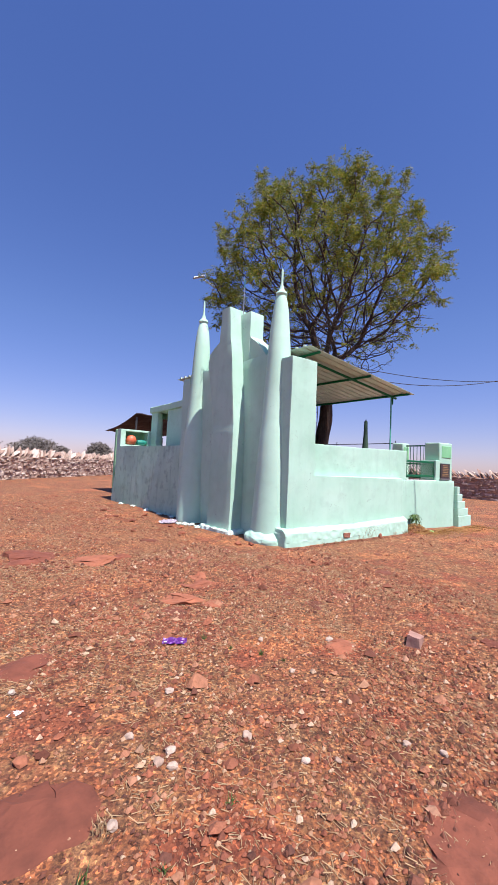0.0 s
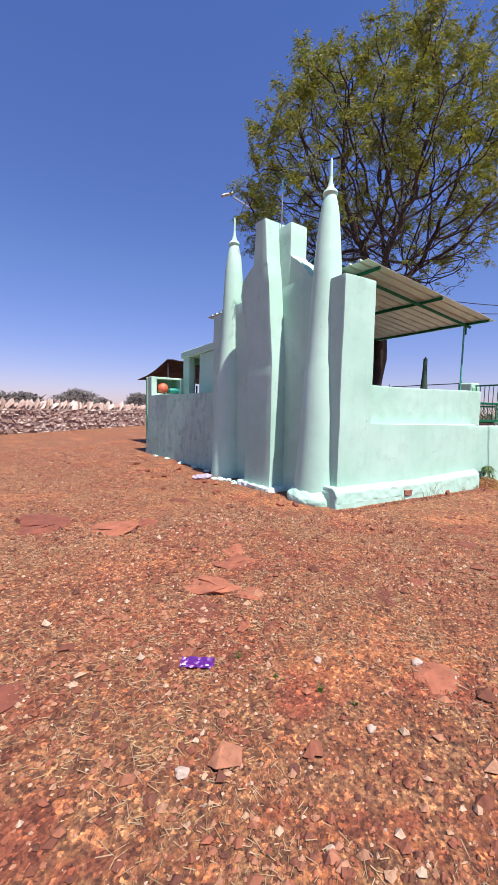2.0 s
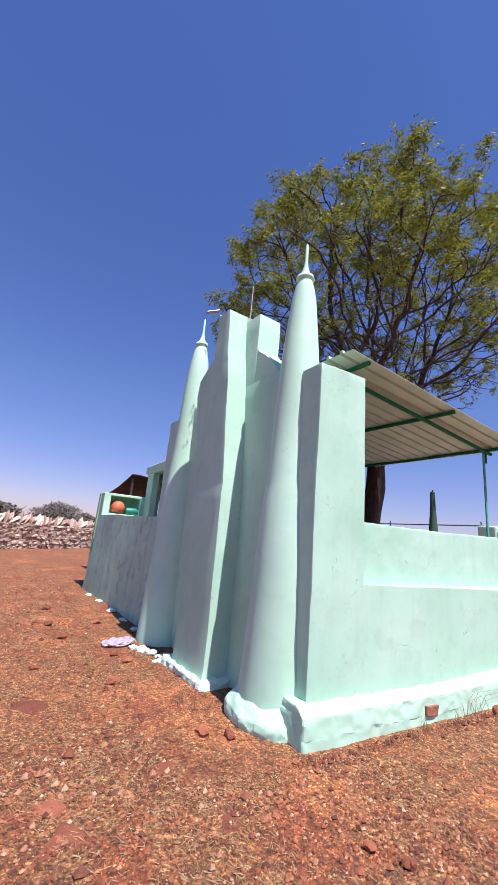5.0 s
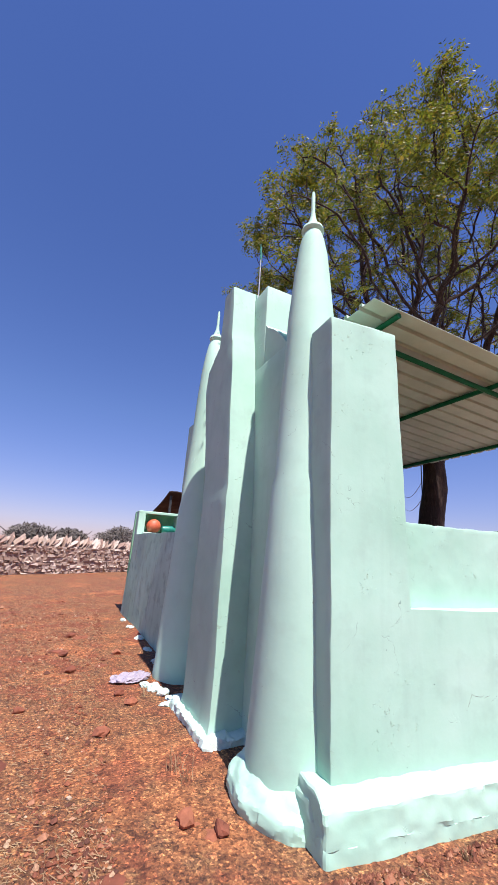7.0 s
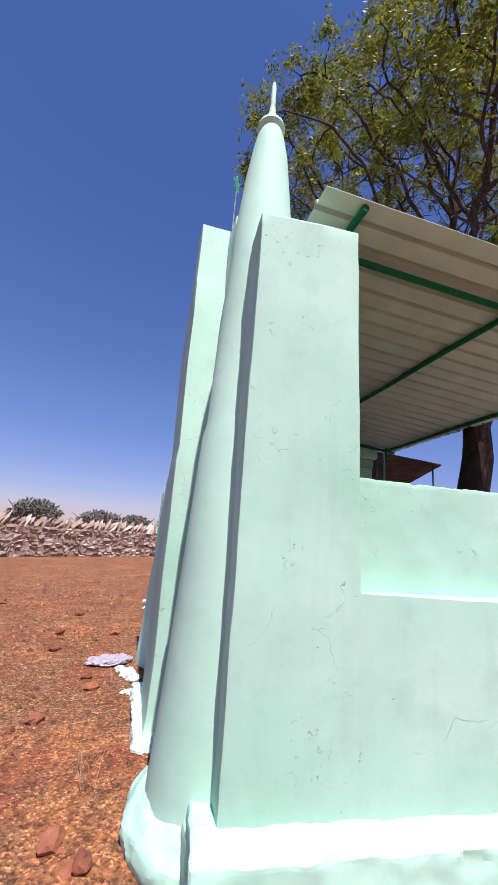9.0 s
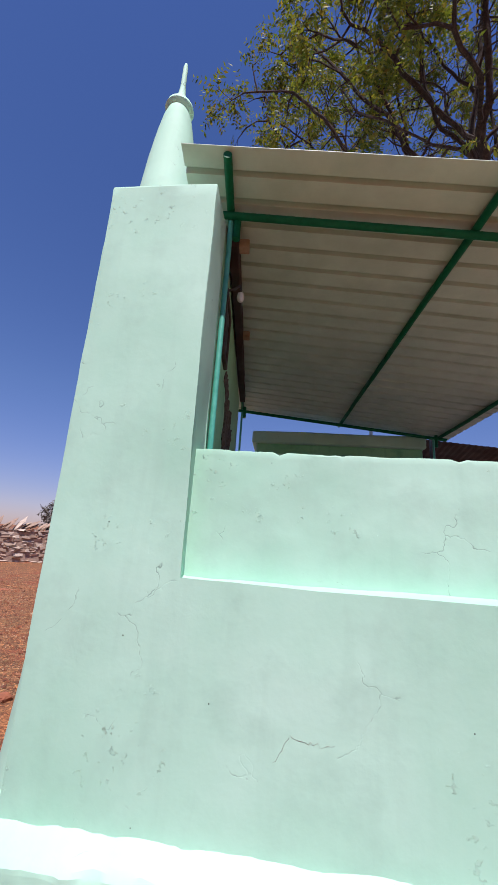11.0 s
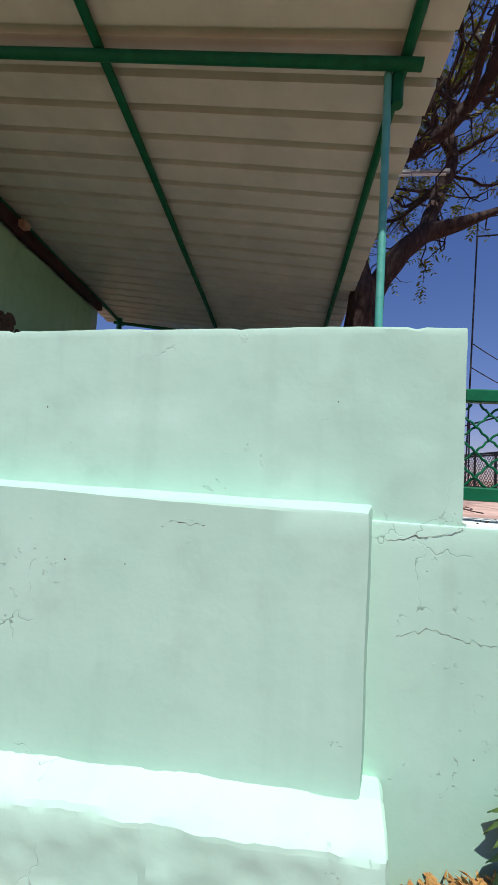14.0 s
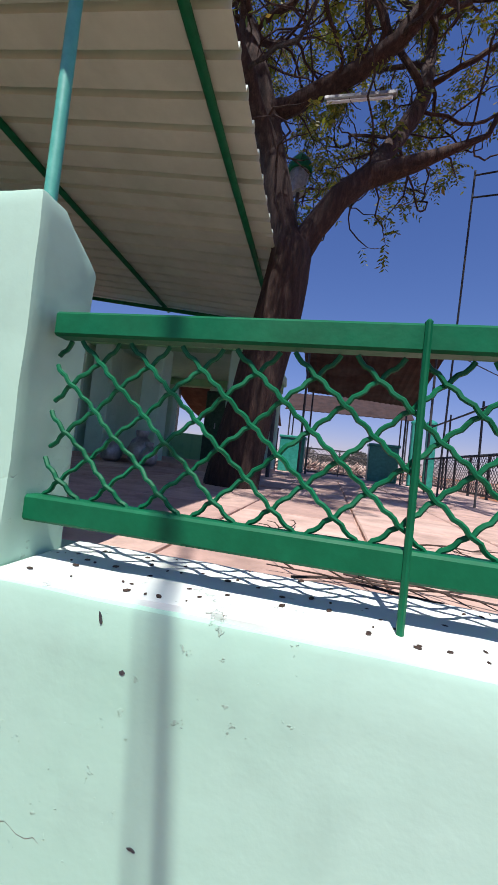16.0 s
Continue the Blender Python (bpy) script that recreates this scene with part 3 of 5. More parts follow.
for x, y in ((5.81, 5.31), (8.86, 5.315), (5.43, 9.45), (8.62, 9.45)):
    part("post", tube([(x, y, 1.19), (x, y, canopy_z(x) - 0.1)], 0.018, 12), TEAL_PAINT, canopy, "teal painted pipe post", smooth=True)
    part("stub", tube([(x + 0.045, y, canopy_z(x) - 0.26), (x + 0.045, y, canopy_z(x) - 0.06)], 0.026, 12), GREEN_PAINT, canopy, "short green pipe stub", smooth=True)

# ---- railing ----
def railing(x0, x1, y, z, posts, name_label):
    r = thing("railing", name_label, "railing", pose(x0, y, z))
    n = x1 - x0
    part("top_rail", box(0, n, -0.02, 0.02, 0.447, 0.495, 0.005), GREEN_PAINT, r)
    part("bottom_rail", box(-0.02, n, -0.02, 0.02, 0.085, 0.135, 0.005), GREEN_PAINT, r)
    for x in posts:
        part("post", box(x - x0 - 0.0055, x - x0 + 0.0055, -0.027, -0.012, -0.03, 0.50, 0.004), GREEN_PAINT, r)
    pitch, lo, hi = 0.104, 0.13, 0.44
    for way in (1, -1):
        k = -6
        while k * pitch < n + 0.5:
            pts, steps = [], 44
            for i in range(steps + 1):
                f = i / steps
                zz = lo + (hi - lo) * f
                xx = k * pitch + way * (zz - lo) * 1.11 + (0 if way > 0 else 0.4)
                if 0.0 <= xx <= n:
                    u = (zz - lo) / 0.0468
                    wave = 0.0022 * math.sin(4 * math.pi * u)
                    pts.append((xx - wave * 0.62 * way, way * 0.003 + 0.005 * math.cos(math.pi * u), zz + wave * 0.78))
            if len(pts) > 2:
                part("wire", tube(pts, 0.0046, 6), GREEN_PAINT, r)
            k += 1
    return r


railing(9.135, 10.5, 5.088, 1.235, (9.815, 10.48), "green painted steel railing with crimped wire lattice")


# ---- tree ----
def grow_tree(at, seed, limbs, crown_c, crown_r, label, name="tree"):
    """Limbs as given, from which branches grow towards open places of the crown; leaf sprays at the twig ends."""
    rnd = random.Random(seed)
    t = thing(name, label, "tree", pose(*at))
    cc = Vector(crown_c)

    def reach(d):
        low = 0.80 if d.z < 0 else 1.0
        return crown_r * (1 - (1 - low) * min(1.0, -d.z * 2.2 if d.z < 0 else 0)) * (0.93 + 0.20 * noise.noise(d * 2.4 + Vector((seed, 0, 0))) + 0.07 * noise.noise(d * 6))

    goals = []
    while len(goals) < 3300:
        d = Vector((rnd.gauss(0, 1), rnd.gauss(0, 1), rnd.gauss(0.15, 1))).normalized()
        f = rnd.random() ** 0.42
        if f > 0.22:
            goals.append(cc + d * reach(d) * f)
    goals = np.array([tuple(g) for g in goals])
    nodes, parent, fixed = [], [], []
    for first, pts, rads in limbs:
        pts = [Vector(p) for p in pts]
        last = first
        if first is not None:
            last = min(range(len(nodes)), key=lambda i: (nodes[i] - pts[0]).length)
        for k, (p, q) in enumerate(zip(pts, pts[1:])):
            n = max(1, int((q - p).length / 0.16))
            for i in range(n):
                f = (i + 1) / n
                nodes.append(p.lerp(q, f) + noise.noise_vector(p.lerp(q, f) * 2.3) * 0.03)
                parent.append(-1 if last is None else last)
                fixed.append((rads[k] + (rads[k + 1] - rads[k]) * f) * (1.0 if k < len(pts) - 2 or first is None else 1 - 0.65 * f))
                last = len(nodes) - 1
    start = [i for i, p in enumerate(nodes) if p.z > 2.3]
    near = np.full(len(goals), 1e9)
    who = np.zeros(len(goals), int)
    alive = np.ones(len(goals), bool)

    def meet(ids):
        for i in ids:
            dist = np.linalg.norm(goals - np.array(tuple(nodes[i])), axis=1)
            closer = dist < near
            near[closer], who[closer] = dist[closer], i

    meet(start)
    for _ in range(90):
        alive &= near > 0.22
        pull = collections.defaultdict(lambda: Vector((0, 0, 0)))
        for g in np.nonzero(alive & (near < 3.2))[0]:
            i = int(who[g])
            pull[i] += (Vector(goals[g]) - nodes[i]).normalized()
        if not pull:
            break
        fresh = []
        for i, w in pull.items():
            if w.length < 1e-4:
                continue
            back = (nodes[i] - nodes[parent[i]]).normalized() if parent[i] >= 0 else Vector((0, 0, 1))
            way = (w.normalized() + back * 0.45 + Vector((rnd.gauss(0, 1), rnd.gauss(0, 1), rnd.gauss(0, 1))) * 0.24).normalized()
            nodes.append(nodes[i] + way * 0.16)
            parent.append(i)
            fixed.append(0.0)
            fresh.append(len(nodes) - 1)
        meet(fresh)
    kids = collections.defaultdict(list)
    for i, p in enumerate(parent):
        if p >= 0:
            kids[p].append(i)
    flow = [0.0] * len(nodes)
    for i in range(len(nodes) - 1, -1, -1):
        flow[i] = max(flow[i], 0.0085 ** 2.3)
        if parent[i] >= 0:
            flow[parent[i]] += flow[i]
    radius = [max(fixed[i], min(0.10, flow[i] ** (1 / 2.3))) for i in range(len(nodes))]
    wood, twigs = bmesh.new(), bmesh.new()
    heads = [i for i, p in enumerate(parent) if p < 0]
    ends = []
    while heads:
        i = heads.pop()
        chain = [i] if parent[i] < 0 else [parent[i], i]
        while kids[i]:
            order = sorted(kids[i], key=lambda k: -flow[k] - (1e3 if fixed[k] else 0))
            heads += order[1:]
            i = order[0]
            chain.append(i)
        ends.append(i)
        rads = [radius[k] for k in chain]
        if parent[chain[1]] == chain[0]:
            rads[0] = min(rads[0], rads[1] * 1.25)
        rads[-1] *= 0.6
        big = max(rads)
        tube([nodes[k] for k in chain], rads, 14 if big > 0.09 else 7 if big > 0.03 else 5, wood if big > 0.035 else twigs, closed=False)
    for v in wood.verts:
        v.co += noise.noise_vector(v.co * 7) * 0.012
    part("trunk", wood, BARK, t, "dark furrowed brown bark", smooth=True)

    verts, faces = [], []

    def leaf(c, a, size):
        b = a.cross(Vector((rnd.uniform(-1, 1), rnd.uniform(-1, 1), rnd.uniform(-0.4, 1)))).normalized()
        w, i = size * rnd.uniform(0.15, 0.23), len(verts)
        verts.extend((c, c + a * size * 0.45 + b * w, c + a * size, c + a * size * 0.45 - b * w))
        faces.append((i, i + 1, i + 2, i + 3))

    def spray(p, way, many):
        """A tuft of feathered leaves round a twig's end."""
        for _ in range(many):
            a = (way * 0.5 + Vector((rnd.gauss(0, 1), rnd.gauss(0, 1), rnd.gauss(0.05, 0.7)))).normalized()
            length, q = rnd.uniform(0.14, 0.27), p.copy()
            side = a.cross(Vector((0, 0, 1))).normalized()
            for k in range(5):
                q = q + a * length / 5
                a = (a + Vector((0, 0, -0.13))).normalized()
                for s in (-1, 1):
                    leaf(q, (a * 0.55 + side * s + Vector((0, 0, rnd.uniform(-0.5, 0.1)))).normalized(), rnd.uniform(0.045, 0.078))

    for i in ends:
        p = nodes[i]
        d = (p - cc)
        depth = d.length / max(0.1, reach(d.normalized()))
        way = (nodes[i] - nodes[parent[i]]).normalized()
        tip = p
        for k in range(2):
            a = (way + Vector((rnd.gauss(0, 0.5), rnd.gauss(0, 0.5), rnd.gauss(0.1, 0.4)))).normalized()
            tip = p + a * rnd.uniform(0.1, 0.26)
            tube([p, p.lerp(tip, 0.5) + Vector((0, 0, -0.012)), tip], [0.004, 0.0035, 0.002], 4, twigs, closed=False)
            leafy = min(1.0, max(0.06, (depth - 0.52) / 0.28)) * (1.0 if p.z > cc.z else max(0.34, 1 + 0.5 * (p.z - cc.z)))
            if rnd.random() < leafy and noise.noise(p * 1.1 + Vector((2, 5, 1))) > -0.5:
                spray(tip, a, rnd.randint(10, 15) if p.z > cc.z - 0.8 else rnd.randint(1, 4))
    for i in range(len(nodes)):
        d = nodes[i] - cc
        if not fixed[i] and radius[i] < 0.016 and d.length > 0.72 * reach(d.normalized()) and d.z > -0.6 and rnd.random() < 0.32:
            way = Vector((rnd.gauss(0, 1), rnd.gauss(0, 1), rnd.gauss(0.2, 0.7))).normalized()
            spray(nodes[i] + way * 0.05, way, rnd.randint(2, 5))
    tagged(part("brushwood", twigs, BARK, t, "thin dark twigs", smooth=True), kind="stuff")
    me = bpy.data.meshes.new("crown")
    me.from_pydata([tuple(v) for v in verts], [], faces)
    me.materials.append(LEAF)
    ob = tagged(new("crown", me), "sparse yellow-green feathery leaves")
    ob.parent = t
    return t


TREE_LIMBS = [
    (None, [(0.02, -0.01, -1.039), (-0.064, -0.01, 0.048), (0.037, -0.027, 0.633), (0.162, -0.035, 1.26), (0.229, -0.052, 1.678), (0.254, -0.052, 2.138)], [0.303, 0.247, 0.219, 0.207, 0.203, 0.187]),
    (0, [(0.246, -0.052, 2.054), (0.129, -0.052, 2.514), (0.003, -0.052, 2.974), (-0.097, -0.052, 3.434), (-0.273, -0.01, 3.977), (-0.44, 0.074, 4.479)], [0.152, 0.132, 0.116, 0.107, 0.087, 0.072]),
    (0, [(0.271, -0.052, 2.054), (0.438, -0.052, 2.347), (0.63, -0.052, 2.623), (0.856, -0.01, 2.824), (1.274, 0.032, 2.957), (1.826, 0.074, 3.191)], [0.131, 0.117, 0.107, 0.1, 0.069, 0.048]),
    (0, [(-0.08, -0.052, 3.392), (0.321, -0.094, 3.534), (0.689, -0.135, 3.668), (0.99, -0.177, 3.852), (1.274, -0.261, 4.144)], [0.078, 0.073, 0.066, 0.06, 0.048]),
    (0, [(0.856, -0.01, 2.824), (0.981, 0.241, 3.183), (1.149, 0.492, 3.643), (1.358, 0.659, 4.144)], [0.063, 0.057, 0.05, 0.044]),
    (0, [(-0.022, -0.052, 3.058), (-0.231, -0.428, 3.476), (-0.565, -0.846, 3.977)], [0.067, 0.061, 0.05]),
]
grow_tree((8.90, 7.80, 1.2), 5, TREE_LIMBS, (-0.12, 0.0, 5.2), 3.7, "large neem tree with dark trunk and sparse yellow-green crown", "neem_tree")


# ---- stones ----
def rock_mesh(name, seed, size, mat, rough=0.28, flat=0.6, cuts=2):
    rnd = random.Random(seed)
    b = bmesh.new()
    bmesh.ops.create_icosphere(b, subdivisions=cuts, radius=1)
    off = Vector((rnd.uniform(-9, 9), rnd.uniform(-9, 9), rnd.uniform(-9, 9)))
    planes = [Vector((rnd.gauss(0, 1), rnd.gauss(0, 1), rnd.gauss(0, 1))).normalized() for _ in range(7)]
    for v in b.verts:
        d = v.co.normalized()
        for n in planes:
            h = d.dot(n)
            if h > 0.62:
                v.co -= n * (v.co.dot(n) - 0.62) * 0.9
        v.co += noise.noise_vector(d * 1.7 + off) * rough
        v.co = Vector((v.co.x * size[0], v.co.y * size[1], v.co.z * size[2]))
    me = bpy.data.meshes.new(name)
    b.to_mesh(me)
    b.free()
    me.materials.append(mat)
    return me


SLABS = [rock_mesh("rock_slab", 40 + k, (0.30, 0.22 + 0.02 * k, 0.055), RED_ROCK, 0.3, cuts=3) for k in range(6)]
STONES = [rock_mesh("stone", 60 + k, (0.045, 0.038, 0.028), PEBBLE, 0.25) for k in range(5)]
PALES = [rock_mesh("stone", 70 + k, (0.045, 0.036, 0.024), WHITE_STONE, 0.25) for k in range(3)]


def lay(mesh, name, x, y, scale, turn, label, category, group, lift=0.0):
    ob = new(name, mesh)
    ob.matrix_world = pose(x, y, ground_height(x, y) + lift, random.uniform(-6, 6), random.uniform(-6, 6), turn) @ Matrix.Diagonal((scale, scale, scale, 1))
    return tagged(ob, label, category, group)


def clear(x, y):
    """Whether open ground lies here, away from the building."""
    return not (4.0 < x < 12.6 and 4.72 < y < 15.5) and not (4.0 < x < 4.75 and 5.3 < y < 13.5 and x > 4.55 - 0.09 * (y - 6))


random.seed(11)
slab_at = [(0.77, 1.38, 1.1), (0.89, 2.63, 0.9), (1.30, 5.85, 1.5), (1.86, 5.25, 1.4), (2.08, 0.42, 0.9), (2.36, 0.5, 0.6), (2.36, 3.5, 1.1), (2.75, 3.75, 0.9), (2.11, 3.09, 0.8), (2.6, 3.15, 0.6), (1.8, 2.6, 0.6), (3.53, 2.52, 0.6), (4.4, 3.5, 0.5), (3.4, 3.0, 0.6), (2.9, 3.9, 0.8), (3.9, 2.6, 0.5), (3.3, 4.5, 0.6), (4.0, 3.6, 0.5), (2.2, 5.2, 1.0), (3.2, 6.3, 0.8), (1.2, 5.6, 1.2), (0.2, 4.8, 1.0), (-0.8, 3.0, 1.2), (4.2, 4.3, 0.55), (3.95, 5.0, 0.5), (5.4, 3.9, 0.5), (6.3, 3.7, 0.5), (7.1, 3.3, 0.6), (4.50, 5.25, 0.55), (2.35, 2.41, 0.32), (2.53, 2.03, 0.36), (2.06, 1.67, 0.16), (1.91, 1.77, 0.15), (3.14, 4.84, 0.5), (2.07, 3.1, 0.35), (2.94, 3.56, 0.4)]
for x, y, s in slab_at:
    lay(random.choice(SLABS), "rock_slab", x, y, s, random.uniform(0, 360), "flat red sandstone slab bedded in the earth", "rock", "rock slabs in the earth", -0.016 - 0.009 * s)
for k in range(46):
    x, y = random.uniform(-1.5, 8), random.uniform(0, 14)
    if clear(x, y):
        lay(random.choice(SLABS), "rock_slab", x, y, random.uniform(0.2, 0.65), random.uniform(0, 360), "flat red sandstone slab bedded in the earth", "rock", "rock slabs in the earth", -0.014)
for x, y in ((1.28, 1.42), (1.33, 1.36), (1.36, 1.46), (1.22, 1.65), (1.75, 1.35), (1.9, 1.05), (2.05, 0.98), (2.45, 0.85), (2.55, 0.7), (0.75, 2.35), (1.55, 1.9), (2.4, 1.7), (2.5, 2.2), (3.0, 1.9), (1.0, 1.2)):
    lay(random.choice(PALES), "stone", x, y, random.uniform(0.45, 0.9), random.uniform(0, 360), "small pale stone on red earth", "stone", "pale stones on the ground", 0.008)
for k in range(150):
    x, y = random.uniform(-1.5, 8.8), random.uniform(0, 13)
    if clear(x, y):
        lay(random.choice(STONES), "stone", x, y, random.uniform(0.3, 0.9), random.uniform(0, 360), "small loose stone on red earth", "stone", "loose stones on the ground", 0.006)
block = part("stone_block", uneven(loft([[(-0.09, -0.06, -0.02), (0.09, -0.055, -0.02), (0.1, 0.05, -0.02), (-0.08, 0.06, -0.02)], [(-0.075, -0.05, 0.085), (0.06, -0.06, 0.06), (0.085, 0.05, 0.075), (-0.07, 0.045, 0.095)]]), 0.03, 0.008, 12), stone_material("pinkish_stone", [(0.0, (0.36, 0.21, 0.16)), (1.0, (0.44, 0.27, 0.21))], 14))
block.matrix_world = pose(3.565, 1.469, ground_height(3.565, 1.469), 0, 0, 20)
tagged(block, "reddish angular block of broken stone on the earth", "stone")
for k, (x, y, s) in enumerate(((3.95, 6.6, 1.0), (4.15, 7.6, 0.8), (3.6, 8.5, 1.0), (4.2, 9.3, 0.9), (3.5, 10.4, 0.9), (3.2, 7.3, 0.7), (4.42, 5.34, 1.0), (4.60, 5.20, 0.8), (4.82, 3.87, 0.5), (4.93, 3.70, 0.6), (4.24, 7.28, 0.9), (3.46, 9.25, 1.0))):
    lay(rock_mesh("rubble", 100 + k, (0.09, 0.07, 0.05), RED_ROCK, 0.3), "rubble_stone", x, y, s, 40 * k, "broken red-brown rubble stone", "stone", "rubble by the wall", 0.02)


def scatter_stuff(name, n, label, category, mat, maker, spread):
    verts, faces = [], []
    rnd = random.Random(len(name) * 7 + n)
    while n:
        x, y = spread(rnd)
        if clear(x, y):
            maker(rnd, x, y, verts, faces)
            n -= 1
    me = bpy.data.meshes.new(name)
    me.from_pydata(verts, [], faces)
    me.materials.append(mat)
    return tagged(new(name, me), label, category, kind="stuff")


def pebble(rnd, x, y, verts, faces):
    bare = noise.noise(Vector((x * 0.8, y * 0.8, 11))) + 0.5 * noise.noise(Vector((x * 2.2, y * 2.2, 5)))
    r = min(0.045, rnd.lognormvariate(-4.85, 0.5)) * (1.0 if bare > 0 or rnd.random() < 0.3 else 0.55)
    z = ground_height(x, y) + r * 0.35
    a0, i = rnd.uniform(0, 6.3), len(verts)
    for k in range(5):
        a = a0 + k * 1.2566 + rnd.uniform(-0.3, 0.3)
        f = r * rnd.uniform(0.7, 1.25)
        verts.append((x + f * math.cos(a), y + f * math.sin(a) * 0.8, z + rnd.uniform(-0.25, 0.15) * r))
    verts.append((x + rnd.uniform(-0.3, 0.3) * r, y + rnd.uniform(-0.3, 0.3) * r, z + r * rnd.uniform(0.5, 1.15)))
    verts.append((x, y, z - r * 0.8))
    for k in range(5):
        j = (k + 1) % 5
        faces.append((i + k, i + j, i + 5))
        faces.append((i + j, i + k, i + 6))


def near_walk(rnd):
    k = rnd.random()
    if k < 0.5:
        return rnd.uniform(-0.8, 5.6), rnd.uniform(0.2, 5.4)
    if k < 0.7:
        return rnd.uniform(-2.0, 4.8), rnd.uniform(4.5, 13)
    return rnd.uniform(-4, 9.5), rnd.uniform(-0.5, 15)


def straw(rnd, x, y, verts, faces):
    if noise.noise(Vector((x * 0.9, y * 0.9, 7))) < -0.12:
        return
    z = ground_height(x, y)
    a, L, w = rnd.uniform(0, 6.3), rnd.uniform(0.012, 0.055), rnd.uniform(0.0005, 0.0014)
    up = rnd.uniform(0.0, 0.35) * L
    dx, dy = math.cos(a), math.sin(a)
    i = len(verts)
    verts += [(x - dy * w, y + dx * w, z + 0.002), (x + dy * w, y - dx * w, z + 0.004), (x + dx * L + dy * w, y + dy * L - dx * w, z + 0.005 + up), (x + dx * L - dy * w, y + dy * L + dx * w, z + 0.003 + up)]
    faces.append((i, i + 1, i + 2, i + 3))


scatter_stuff("gravel", 84000, "loose red and tan gravel", "gravel", PEBBLE, pebble, near_walk)
def chip(rnd, x, y, verts, faces):
    pebble(rnd, x, y, verts, faces)
    cx, cy, cz = x, y, ground_height(x, y)
    k = rnd.uniform(1.2, 2.5)
    for i in range(len(verts) - 7, len(verts)):
        vx, vy, vz = verts[i]
        verts[i] = (cx + (vx - cx) * k, cy + (vy - cy) * k, cz + (vz - cz) * k * 0.7)


def dry_leaf(rnd, x, y, verts, faces):
    z = ground_height(x, y) + rnd.uniform(0.004, 0.03)
    a, L, w = rnd.uniform(0, 6.3), rnd.uniform(0.02, 0.05), rnd.uniform(0.005, 0.011)
    dx, dy, i = math.cos(a), math.sin(a), len(verts)
    t = rnd.uniform(-0.01, 0.02)
    verts += [(x, y, z), (x + dx * L / 2 - dy * w, y + dy * L / 2 + dx * w, z + t), (x + dx * L, y + dy * L, z + rnd.uniform(-0.003, 0.012)), (x + dx * L / 2 + dy * w, y + dy * L / 2 - dx * w, z + 0.004)]
    faces.append((i, i + 1, i + 2, i + 3))


scatter_stuff("stone_chips", 2600, "loose red sandstone chips", "stone chips", RED_CHIP, chip, near_walk)
scatter_stuff("leaf_litter", 2600, "dry orange fallen leaves by the wall foot", "leaf litter", DRY_LEAF, dry_leaf, lambda rnd: (rnd.uniform(8.9, 12.2), 4.72 - abs(rnd.gauss(0, 0.28))))
scatter_stuff("straw_litter", 90000, "dry straw and grass litter", "straw", STRAW, straw, near_walk)


def tuft(x, y, n, tall, mat, label, seed, category="grass"):
    rnd = random.Random(seed)
    b = bmesh.new()
    for _ in range(n):
        a, lean = rnd.uniform(0, 6.3), rnd.uniform(0.1, 0.9)
        h = tall * rnd.uniform(0.4, 1)
        p0 = Vector((rnd.gauss(0, tall * 0.14), rnd.gauss(0, tall * 0.14), -0.01))
        w = Vector((math.cos(a), math.sin(a), 0))
        tube([p0, p0 + w * lean * h * 0.35 + Vector((0, 0, h * 0.6)), p0 + w * lean * h + Vector((0, 0, h * 0.85))], [0.0022, 0.0018, 0.0006], 4, b)
    ob = part("grass_tuft", b, mat)
    ob.matrix_world = pose(x, y, ground_height(x, y))
    return tagged(ob, label, category, "tufts")


for k, (x, y, n, h) in enumerate(((2.1, 2.45, 14, 0.06), (2.35, 2.0, 14, 0.06), (1.45, 1.05, 12, 0.06), (0.85, 1.05, 12, 0.07), (1.1, 0.95, 10, 0.05), (2.2, 2.2, 12, 0.05), (2.45, 1.85, 10, 0.05))):
    tuft(x, y, n, h, WEED, "small dark green weed tuft in gravel", k, "weed")
for k, (x, y, n, h) in enumerate(((7.2, 4.75, 9, 0.42), (7.37, 4.75, 9, 0.44), (7.0, 4.7, 10, 0.16), (6.5, 4.72, 14, 0.14), (8.3, 4.76, 12, 0.16), (8.75, 4.74, 16, 0.14), (9.0, 4.85, 20, 0.12), (8.6, 4.7, 16, 0.12), (4.45, 5.9, 14, 0.22), (4.5, 5.75, 10, 0.2), (4.4, 7.5, 12, 0.18), (5.9, 4.65, 14, 0.1), (6.2, 4.6, 14, 0.12), (0.95, 1.2, 16, 0.09))):
    tuft(x, y, n, h, STRAW, "dry grey-brown grass tuft by the wall", 50 + k)


